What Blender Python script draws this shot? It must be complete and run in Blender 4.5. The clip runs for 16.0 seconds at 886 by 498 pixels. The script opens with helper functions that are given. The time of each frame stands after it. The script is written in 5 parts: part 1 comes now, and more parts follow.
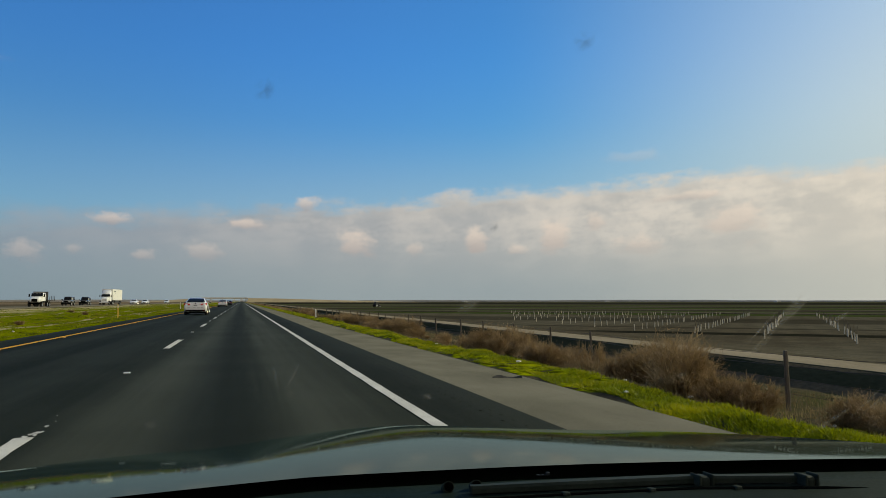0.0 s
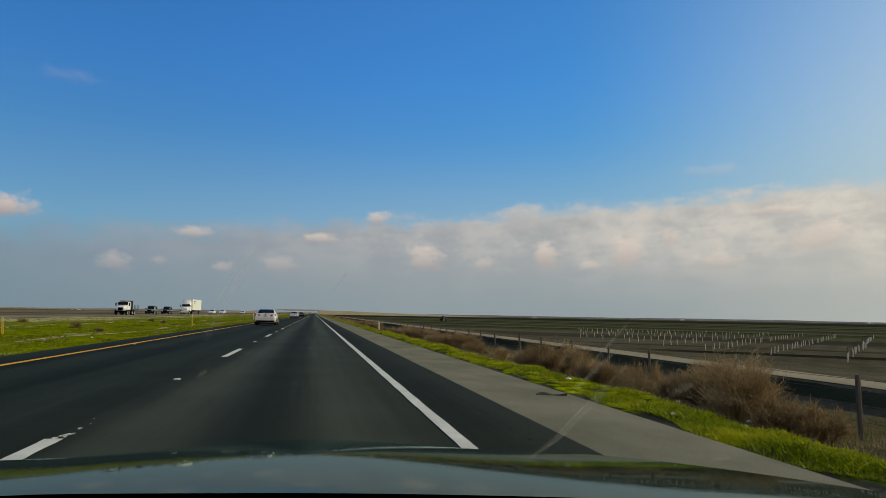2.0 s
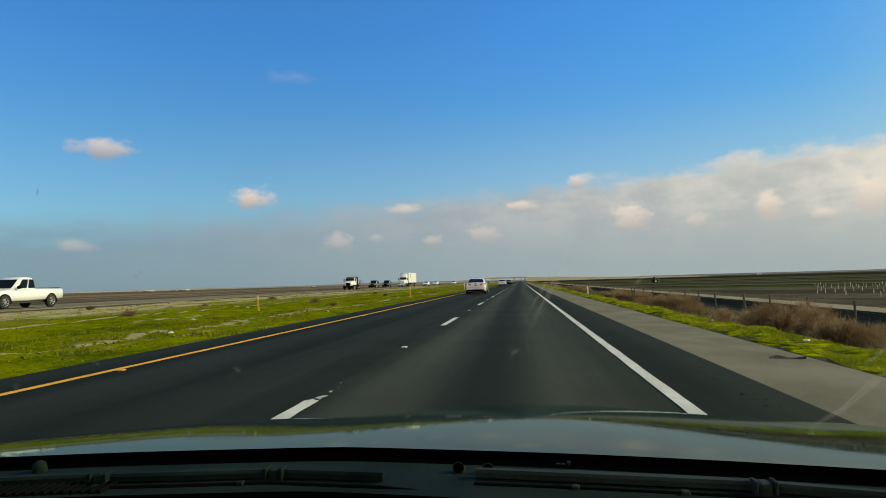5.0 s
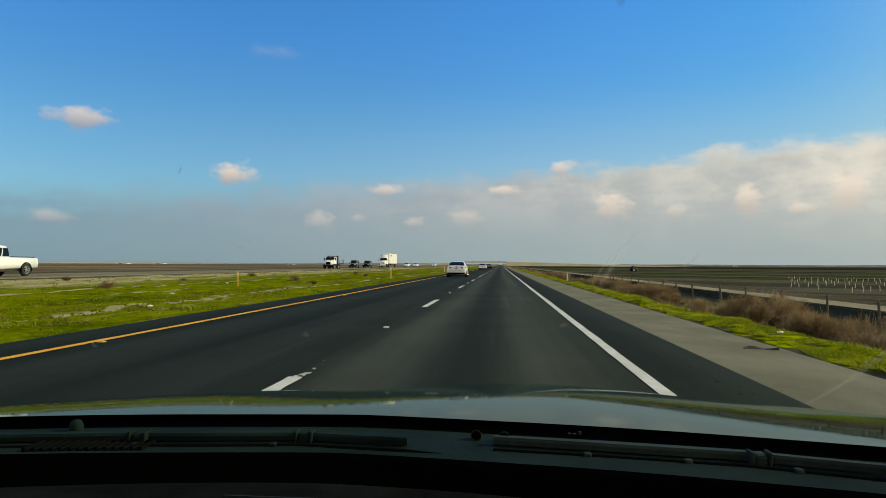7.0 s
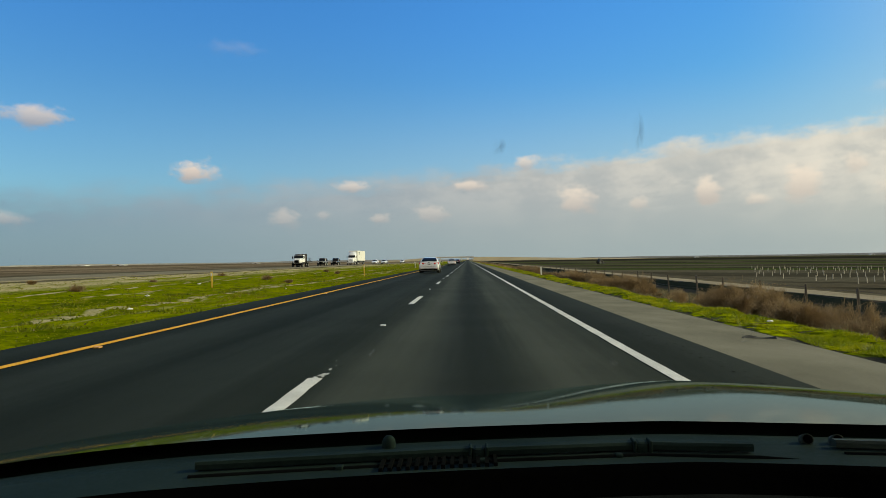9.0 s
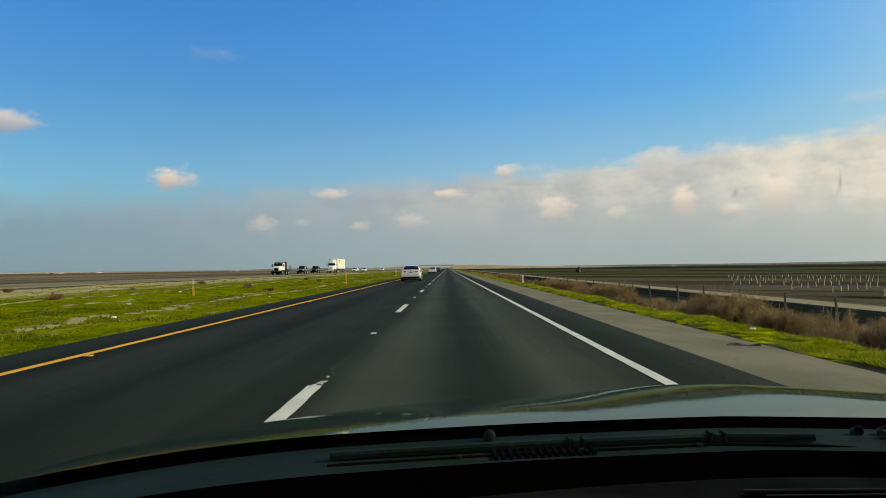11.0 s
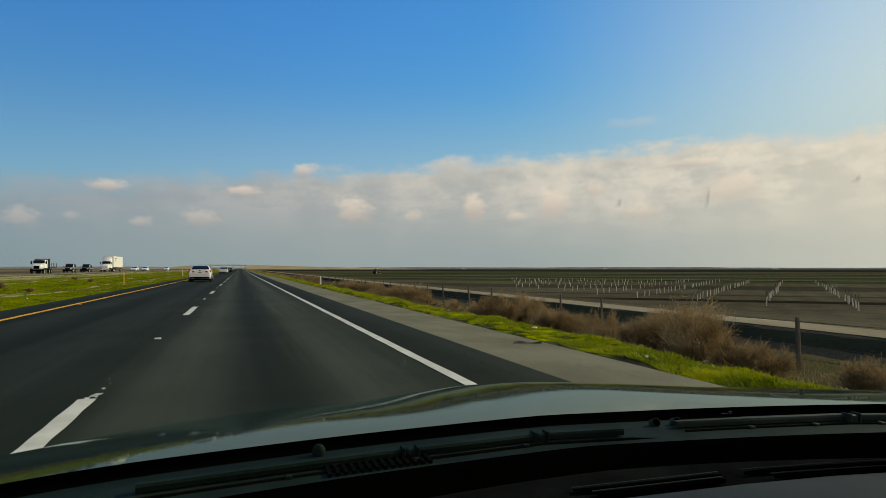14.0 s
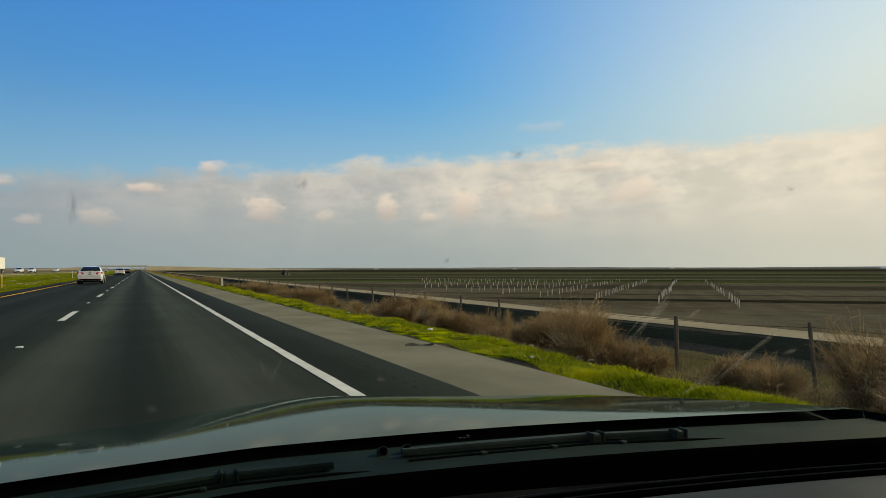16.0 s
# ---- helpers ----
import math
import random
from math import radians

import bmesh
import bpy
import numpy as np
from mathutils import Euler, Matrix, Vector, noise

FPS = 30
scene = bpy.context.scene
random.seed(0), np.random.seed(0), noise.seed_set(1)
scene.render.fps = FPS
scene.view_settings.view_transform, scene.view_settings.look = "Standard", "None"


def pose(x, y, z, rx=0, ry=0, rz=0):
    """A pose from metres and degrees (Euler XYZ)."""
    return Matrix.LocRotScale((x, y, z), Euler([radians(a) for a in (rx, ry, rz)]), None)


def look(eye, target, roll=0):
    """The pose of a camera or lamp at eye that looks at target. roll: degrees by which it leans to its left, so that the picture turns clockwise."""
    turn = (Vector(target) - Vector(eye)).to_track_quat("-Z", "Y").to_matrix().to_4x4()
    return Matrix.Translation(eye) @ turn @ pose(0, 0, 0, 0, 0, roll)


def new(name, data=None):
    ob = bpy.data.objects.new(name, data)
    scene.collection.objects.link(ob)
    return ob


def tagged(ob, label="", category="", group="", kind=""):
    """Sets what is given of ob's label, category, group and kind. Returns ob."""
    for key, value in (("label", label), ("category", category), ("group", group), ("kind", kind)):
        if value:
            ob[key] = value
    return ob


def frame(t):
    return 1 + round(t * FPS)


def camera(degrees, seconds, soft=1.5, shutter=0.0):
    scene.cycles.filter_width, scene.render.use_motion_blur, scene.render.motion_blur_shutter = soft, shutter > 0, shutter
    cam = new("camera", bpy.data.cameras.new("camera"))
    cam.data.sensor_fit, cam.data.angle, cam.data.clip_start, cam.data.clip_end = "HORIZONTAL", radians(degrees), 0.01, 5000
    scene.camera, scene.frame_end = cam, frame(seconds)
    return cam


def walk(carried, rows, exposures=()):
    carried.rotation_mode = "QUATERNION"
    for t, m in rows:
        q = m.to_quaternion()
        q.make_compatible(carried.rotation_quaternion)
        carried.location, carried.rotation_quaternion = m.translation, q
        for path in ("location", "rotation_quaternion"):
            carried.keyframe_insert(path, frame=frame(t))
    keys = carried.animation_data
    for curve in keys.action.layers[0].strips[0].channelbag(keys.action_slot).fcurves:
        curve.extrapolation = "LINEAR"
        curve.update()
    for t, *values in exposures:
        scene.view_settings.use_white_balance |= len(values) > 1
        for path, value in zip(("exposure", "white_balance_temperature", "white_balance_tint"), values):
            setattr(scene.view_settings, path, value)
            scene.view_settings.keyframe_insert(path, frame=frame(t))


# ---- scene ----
cam = camera(67.9, 16.0, soft=0.55)
# seconds, place, then pitch, roll and heading in degrees
PATH = [
    (0.0, 0.097, 0.049, 1.148, 94.55, 0.01, -16.98),
    (0.5, 0.225, 0.077, 1.140, 93.46, 0.88, -14.21),
    (1.0, 0.358, 0.094, 1.135, 94.04, -0.10, -12.31),
    (1.5, 0.518, 0.103, 1.130, 95.16, -0.63, -11.19),
    (2.0, 0.535, 0.130, 1.120, 95.79, -1.01, -11.04),
    (2.5, 0.549, 0.145, 1.120, 94.84, -0.25, -9.31),
    (3.0, 0.613, 0.143, 1.125, 94.26, 0.59, -7.54),
    (3.5, 0.503, 0.122, 1.140, 93.63, 1.53, -2.79),
    (4.0, 0.478, 0.095, 1.140, 92.34, 2.31, 2.49),
    (4.5, 0.494, 0.086, 1.135, 92.61, 0.56, 5.67),
    (4.7, 0.489, 0.079, 1.135, 92.94, 1.66, 6.71),
    (6.8, 0.426, 0.011, 1.132, 91.86, -0.24, 6.54),
    (7.0, 0.420, 0.004, 1.132, 91.38, -0.25, 5.03),
    (7.5, 0.296, -0.032, 1.136, 91.08, -0.76, 2.15),
    (8.0, 0.216, -0.053, 1.140, 90.89, -0.59, 2.14),
    (8.5, 0.058, 0.010, 1.145, 90.71, 0.74, 2.89),
    (9.0, -0.101, -0.008, 1.150, 91.00, 0.82, 2.15),
    (9.5, -0.196, -0.015, 1.152, 91.78, 0.81, 1.52),
    (9.7, -0.210, -0.031, 1.153, 91.45, 1.35, 0.61),
    (11.8, -0.352, -0.196, 1.161, 91.79, -0.50, 0.47),
    (12.0, -0.366, -0.212, 1.162, 91.29, -1.13, 0.54),
    (12.5, -0.218, -0.185, 1.170, 91.09, -0.63, -2.76),
    (13.0, -0.191, -0.139, 1.167, 92.12, -1.67, -10.51),
    (13.5, -0.261, -0.072, 1.163, 92.43, -0.75, -14.25),
    (14.0, -0.337, -0.068, 1.163, 91.70, -0.02, -17.12),
    (14.5, -0.332, -0.064, 1.163, 90.82, -0.30, -18.56),
    (15.0, -0.256, -0.046, 1.171, 90.80, -0.39, -20.01),
    (15.5, -0.007, -0.050, 1.178, 91.44, -0.53, -22.58),
    (16.0, 0.021, -0.061, 1.182, 91.73, 0.13, -24.71),
]
walk(cam, [(t, pose(x, y, z, rx, ry, rz)) for t, x, y, z, rx, ry, rz in PATH],
     exposures=[(0.0, -0.2, 7100, 13), (1.0, -0.26, 6950, 13), (2.5, -0.29, 6850, 13), (3.6, -0.28, 6800, 13), (4.3, 0.04, 7080, 11), (7.0, 0.08, 7220, 9), (12.5, 0.09, 7430, 9), (13.0, 0.17, 7450, 9), (13.5, 0.06, 7450, 10), (14.0, -0.14, 7330, 10), (15.0, -0.04, 7420, 11), (16.0, -0.04, 7500, 11)])

# ---- world and light ----
SUN_AZ, SUN_EL = 76.0, 27.0          # degrees to the right of the road's direction, above the horizon
world = bpy.data.worlds.new("sky")
scene.world = world
world.use_nodes = True


class Net:
    """A short hand for node trees."""

    def __init__(self, tree):
        self.tree, self.nodes, self.links = tree, tree.nodes, tree.links
        self.nodes.clear()

    def add(self, kind, inputs=()):
        n = self.nodes.new(kind)
        for k, v in dict(inputs).items():
            self.put(n, k, v)
        return n

    def put(self, n, k, v):
        if isinstance(v, bpy.types.NodeSocket):
            self.links.new(v, n.inputs[k])
        elif v is not None:
            n.inputs[k].default_value = v

    def math(self, op, a, b=None, c=None, clamp=False):
        n = self.add("ShaderNodeMath", {0: a, 1: b, 2: c})
        n.operation, n.use_clamp = op, clamp
        return n.outputs[0]

    def ramp(self, value, lo, hi, a=0.0, b=1.0, kind="SMOOTHSTEP"):
        n = self.add("ShaderNodeMapRange", {0: value, 1: lo, 2: hi, 3: a, 4: b})
        n.interpolation_type = kind
        return n.outputs[0]

    def mix(self, fac, a, b, blend="MIX"):
        n = self.add("ShaderNodeMix")
        n.data_type, n.blend_type = "RGBA", blend
        for k, v in ((0, fac), (6, a), (7, b)):
            self.put(n, k, v)
        return n.outputs[2]

    def noise(self, vec, scale, detail=4.0, rough=0.55):
        n = self.add("ShaderNodeTexNoise", {"Vector": vec, "Scale": scale, "Detail": detail, "Roughness": rough})
        return n.outputs[0]


def rgb(r, g, b):
    return (r, g, b, 1.0)


def build_sky():
    n = Net(world.node_tree)
    sky = n.add("ShaderNodeTexSky")
    sky.sky_type, sky.sun_disc = "NISHITA", False
    sky.sun_elevation, sky.sun_rotation = radians(SUN_EL), radians(SUN_AZ)
    sky.altitude, sky.air_density, sky.dust_density, sky.ozone_density = 50, 1.25, 0.6, 4.0
    way = n.add("ShaderNodeTexCoord").outputs["Generated"]
    xyz = n.add("ShaderNodeSeparateXYZ", {0: way})
    az = n.math("MULTIPLY", n.math("ARCTAN2", xyz.outputs[0], xyz.outputs[1]), 57.29578)
    el = n.math("MULTIPLY", n.math("ARCSINE", xyz.outputs[2]), 57.29578)
    flat = n.add("ShaderNodeCombineXYZ", {0: az, 1: n.math("MULTIPLY", el, 1.7), 2: 0.0}).outputs[0]
    behind = n.ramp(n.math("ABSOLUTE", az), 85.0, 140.0)
    big = n.noise(flat, 0.10, 5.0, 0.6)
    fine = n.noise(flat, 0.42, 6.0, 0.62)
    layers = n.noise(n.add("ShaderNodeCombineXYZ", {0: n.math("MULTIPLY", az, 0.55), 1: n.math("ADD", n.math("MULTIPLY", el, 3.2), n.math("MULTIPLY", az, -0.20)), 2: 7.0}).outputs[0], 0.22, 6.0, 0.62)
    billow = n.noise(n.add("ShaderNodeCombineXYZ", {0: az, 1: n.math("MULTIPLY", el, 1.3), 2: 3.0}).outputs[0], 0.26, 7.0, 0.58)
    side = n.math("MAXIMUM", n.ramp(az, -40.0, 50.0, 0.0, 1.0, "LINEAR"), behind)            # 0 away from the sun, 1 towards it
    tint = n.mix(n.ramp(el, 5.0, 13.0), rgb(0.56, 1.06, 1.46), rgb(0.50, 1.08, 1.54))
    tint = n.mix(n.ramp(el, 11.0, 22.0), tint, rgb(0.37, 1.10, 1.82))
    tint = n.mix(n.ramp(el, 25.0, 50.0), tint, rgb(0.97, 1.0, 0.98))
    blue = n.mix(1.0, sky.outputs[0], tint, "MULTIPLY")
    # veil that thickens towards the sun
    cool = n.math("MULTIPLY", n.ramp(az, -4.0, 44.0), n.ramp(el, 40.0, 24.0))
    blue = n.mix(cool, blue, n.mix(1.0, blue, rgb(0.80, 0.84, 0.74), "MULTIPLY"))
    veil = n.math("MULTIPLY", n.ramp(az, 20.0, 70.0), n.ramp(el, 46.0, 8.0))
    blue = n.mix(n.math("MULTIPLY", veil, 0.95), blue, rgb(8.0, 8.3, 7.6))
    # thin haze over the lowest blue
    thin = n.math("MULTIPLY", n.ramp(el, 16.0, 5.0), n.ramp(az, -35.0, 30.0, 0.10, 0.5))
    blue = n.mix(thin, blue, rgb(4.5, 5.5, 6.1))
    # the bank of cloud, its upper rim rising to the sun's side
    rim = n.math("ADD", n.ramp(az, -42.0, 36.0, 5.5, 10.4, "LINEAR"), n.math("MULTIPLY", n.math("SUBTRACT", fine, 0.5), 2.5))
    rim = n.math("ADD", rim, n.math("MULTIPLY", n.math("SUBTRACT", big, 0.5), 1.5))
    rim = n.math("ADD", rim, n.math("MULTIPLY", n.math("SUBTRACT", layers, 0.5), 2.4))
    rim = n.math("ADD", rim, n.math("MULTIPLY", behind, 48.0))         # overcast added at the back, out of view, as neutral fill light
    under = n.math("SUBTRACT", rim, el)
    soft = n.ramp(az, -35.0, 20.0, 3.0, 1.15)
    bank = n.math("DIVIDE", under, soft)
    bank = n.ramp(bank, -0.35, 1.0)
    bank = n.math("MULTIPLY", bank, n.ramp(side, 0.0, 0.55, 0.80, 0.98))
    shade = n.math("ADD", n.math("MULTIPLY", fine, 0.26), n.math("ADD", n.math("MULTIPLY", layers, 0.34), n.math("MULTIPLY", billow, 0.52)))
    lit = n.ramp(shade, 0.46, 0.68)
    dark_c = n.mix(side, rgb(1.75, 2.6, 3.9), rgb(6.0, 6.05, 5.75))
    lit_c = n.mix(side, rgb(3.0, 3.55, 4.5), rgb(8.4, 8.05, 7.25))
    lit = n.math("MULTIPLY", lit, n.math("MULTIPLY", n.ramp(el, 1.5, 8.0, 0.25, 1.0), n.ramp(side, 0.25, 0.75, 0.45, 1.0)))
    cloud = n.mix(lit, dark_c, lit_c)
    cloud = n.mix(n.ramp(az, 34.0, 64.0, 0.0, 0.42), cloud, rgb(8.6, 8.2, 7.1))
    crest = n.math("MULTIPLY", n.ramp(under, 1.7, 0.2), n.ramp(az, -5.0, 25.0))
    cloud = n.mix(n.math("MULTIPLY", crest, 0.55), cloud, rgb(8.0, 7.5, 6.8))
    # haze towards the horizon
    haze_c = n.mix(n.ramp(az, -40.0, 12.0), rgb(1.9, 2.95, 3.95), rgb(2.95, 3.9, 4.4))
    haze_c = n.mix(n.math("MAXIMUM", n.ramp(az, 20.0, 60.0), behind), haze_c, rgb(5.7, 6.1, 5.7))
    low = n.ramp(el, 6.5, 0.3)
    cloud = n.mix(n.math("MULTIPLY", low, 0.75), cloud, haze_c)
    out = n.mix(bank, blue, cloud)
    # single puffs: heading, height, half width, half height, strength
    for a, e, w, h, s in PUFFS:
        dx = n.math("DIVIDE", n.math("SUBTRACT", az, a), w)
        dy = n.math("DIVIDE", n.math("SUBTRACT", el, e), h)
        d = n.math("ADD", n.math("MULTIPLY", dx, dx), n.math("MULTIPLY", dy, dy))
        d = n.math("SUBTRACT", n.math("SQRT", d), n.math("MULTIPLY", n.math("SUBTRACT", fine, 0.5), 2.6))
        m = n.math("MULTIPLY", n.ramp(d, 1.1, 0.25), s)
        top = n.ramp(dy, -0.9, 0.7)
        tone = n.mix(top, n.mix(side, rgb(3.3, 3.3, 3.9), rgb(5.9, 5.4, 5.0)), n.mix(side, rgb(7.1, 6.3, 6.1), rgb(9.0, 8.1, 7.1)))
        out = n.mix(m, out, tone)
    back = n.add("ShaderNodeBackground", {0: out, 1: 0.1})
    n.links.new(back.outputs[0], n.add("ShaderNodeOutputWorld").inputs[0])


PUFFS = [(9.6, 5.0, 1.6, 1.5, 0.75), (-22.7, 7.4, 1.9, 1.15, 1.0), (-34.0, 11.1, 2.5, 1.0, 0.8), (-9.8, 6.4, 1.9, 0.6, 0.7),
         (0.3, 6.4, 1.8, 0.6, 0.75), (-15.7, 3.7, 1.5, 1.1, 0.4), (5.0, 8.3, 1.2, 0.7, 0.75), (19.8, 5.4, 1.1, 1.3, 0.8),
         (26.5, 5.6, 1.4, 1.9, 0.8), (-3.0, 4.1, 1.8, 0.8, 0.4), (-7.6, 3.7, 1.1, 0.6, 0.45), (-20.0, 17.4, 2.6, 0.7, 0.12),
         (-36.0, 3.5, 2.0, 0.7, 0.4), (41.0, 6.6, 2.6, 1.8, 0.7), (33.5, 4.8, 2.2, 0.9, 0.6),
         (33.0, 12.0, 3.6, 0.6, 0.16), (14.5, 4.6, 0.9, 0.9, 0.5), (23.2, 4.4, 1.3, 0.6, 0.55), (30.0, 6.8, 1.0, 1.3, 0.6), (37.0, 8.6, 3.0, 0.5, 0.6), (-12.5, 4.0, 0.8, 0.6, 0.3)]
build_sky()

sun = new("sun", bpy.data.lights.new("sun", "SUN"))
sun.data.energy, sun.data.angle, sun.data.color = 3.4, radians(0.6), (0.94, 0.90, 0.58)
a, e = radians(SUN_AZ), radians(SUN_EL)
sun.matrix_world = look((0, 0, 50), (-math.sin(a) * math.cos(e) * 10, -math.cos(a) * math.cos(e) * 10, 50 - math.sin(e) * 10))


# ---- materials ----
def material(name, a, b, rough=0.8, scale=3.0, fine=40.0, bump=0.0, metal=0.0, stretch=(1, 1, 1), spread=0.25, coat=0.0, spec=0.5, tint=(1, 1, 1)):
    """Two tones mixed by a broad and a fine noise in metres, with relief and uneven gloss."""
    m = bpy.data.materials.new(name)
    m.use_nodes = True
    n = Net(m.node_tree)
    where = n.add("ShaderNodeTexCoord").outputs["Object"]
    where = n.add("ShaderNodeMapping", {0: where, 3: stretch}).outputs[0]
    broad = n.noise(where, scale, 4.0)
    grain = n.noise(where, fine, 3.0, 0.6)
    f = n.math("ADD", n.math("MULTIPLY", broad, 0.65), n.math("MULTIPLY", grain, 0.35))
    f = n.ramp(f, 0.5 - spread, 0.5 + spread)
    colour = n.mix(f, rgb(*a), rgb(*b))
    gloss = n.math("MULTIPLY", rough, n.ramp(grain, 0.2, 0.8, 0.88, 1.1))
    p = n.add("ShaderNodeBsdfPrincipled", {"Base Color": colour, "Roughness": gloss, "Metallic": metal, "Coat Weight": coat, "Specular IOR Level": spec, "Specular Tint": rgb(*tint)})
    if coat:
        p.inputs["Coat Roughness"].default_value = 0.03
    if bump:
        h = n.noise(where, fine, 3.0, 0.65)
        b_ = n.add("ShaderNodeBump", {"Strength": bump, "Distance": 0.02, "Height": h})
        n.links.new(b_.outputs[0], p.inputs["Normal"])
    n.links.new(p.outputs[0], n.add("ShaderNodeOutputMaterial").inputs[0])
    return m


def leafy(name, a, b, c, scale=0.4):
    """Blades and twigs: tone varied per island and over broad patches, a little light passing through."""
    m = bpy.data.materials.new(name)
    m.use_nodes = True
    n = Net(m.node_tree)
    geo = n.add("ShaderNodeNewGeometry")
    where = n.add("ShaderNodeTexCoord").outputs["Object"]
    colour = n.mix(geo.outputs["Random Per Island"], rgb(*a), rgb(*b))
    colour = n.mix(n.ramp(n.noise(where, scale, 3.0), 0.42, 0.66), colour, rgb(*c))
    p = n.add("ShaderNodeBsdfPrincipled", {"Base Color": colour, "Roughness": 0.7, "Specular IOR Level": 0.25})
    t = n.add("ShaderNodeBsdfTranslucent", {0: colour})
    mx = n.add("ShaderNodeMixShader", {0: 0.3, 1: p.outputs[0], 2: t.outputs[0]})
    n.links.new(mx.outputs[0], n.add("ShaderNodeOutputMaterial").inputs[0])
    return m


def dark_paint_material(name, a, b, gloss, ior, rough):
    """Dark lacquer whose mirror image takes on the tint of its clear coat, with dust and fine ripple."""
    m = bpy.data.materials.new(name)
    m.use_nodes = True
    n = Net(m.node_tree)
    where = n.add("ShaderNodeTexCoord").outputs["Object"]
    base = n.add("ShaderNodeBsdfDiffuse", {0: n.mix(n.noise(where, 0.8, 4.0), rgb(*a), rgb(*b))})
    bp = n.add("ShaderNodeBump", {"Strength": 0.04, "Distance": 0.004, "Height": n.noise(where, 5.0, 3.0)})
    dust = n.ramp(n.noise(where, 34.0, 5.0, 0.7), 0.45, 0.75, rough, rough + 0.06)
    mirror = n.add("ShaderNodeBsdfGlossy", {"Color": rgb(*gloss), "Roughness": dust})
    edge = n.add("ShaderNodeFresnel", {"IOR": ior})
    n.links.new(bp.outputs[0], mirror.inputs["Normal"])
    mx = n.add("ShaderNodeMixShader", {0: edge.outputs[0], 1: base.outputs[0], 2: mirror.outputs[0]})
    n.links.new(mx.outputs[0], n.add("ShaderNodeOutputMaterial").inputs[0])
    return m


def asphalt_material():
    m = bpy.data.materials.new("asphalt")
    m.use_nodes = True
    n = Net(m.node_tree)
    where = n.add("ShaderNodeTexCoord").outputs["Object"]
    xyz = n.add("ShaderNodeSeparateXYZ", {0: where})
    long_ = n.add("ShaderNodeMapping", {0: where, 3: (1.6, 0.03, 1)}).outputs[0]
    streak = n.noise(long_, 1.2, 5.0, 0.6)
    patch = n.noise(where, 0.35, 4.0)
    grain = n.noise(where, 160.0, 3.0, 0.7)
    # tyre-polished tracks, two to a lane
    ph = n.math("MULTIPLY", n.math("ADD", xyz.outputs[0], 1.79), 2 * math.pi / 1.83)
    track = n.math("MULTIPLY", n.math("COSINE", ph), -0.5)
    f = n.math("ADD", n.math("MULTIPLY", streak, 0.55), n.math("MULTIPLY", patch, 0.3))
    f = n.math("ADD", f, n.math("MULTIPLY", track, 0.20))
    f = n.math("ADD", f, n.math("MULTIPLY", n.math("SUBTRACT", grain, 0.5), 0.35))
    colour = n.mix(n.ramp(f, 0.22, 0.70), rgb(0.0082, 0.0117, 0.0083), rgb(0.0235, 0.0290, 0.0216))
    # the slow lane is paler, with a dark drip line down its middle
    slow_lane = n.math("MULTIPLY", n.ramp(xyz.outputs[0], -2.6, -0.9), n.ramp(xyz.outputs[0], 2.1, 1.7))
    drip = n.ramp(n.math("ABSOLUTE", n.math("ADD", xyz.outputs[0], n.math("ADD", 0.1, n.math("MULTIPLY", n.math("SUBTRACT", streak, 0.5), 0.5)))), 0.75, 0.1)
    paler = n.mix(1.0, colour, rgb(2.43, 2.17, 2.25), "MULTIPLY")
    paler = n.mix(n.math("MULTIPLY", drip, 0.8), paler, n.mix(1.0, colour, rgb(1.12, 1.13, 1.27), "MULTIPLY"))
    colour = n.mix(slow_lane, colour, paler)
    p = n.add("ShaderNodeBsdfPrincipled", {"Base Color": colour, "Roughness": n.ramp(f, 0.2, 0.7, 0.95, 0.85), "Specular IOR Level": 0.07})
    bp = n.add("ShaderNodeBump", {"Strength": 0.35, "Distance": 0.006, "Height": grain})
    n.links.new(bp.outputs[0], p.inputs["Normal"])
    n.links.new(p.outputs[0], n.add("ShaderNodeOutputMaterial").inputs[0])
    return m


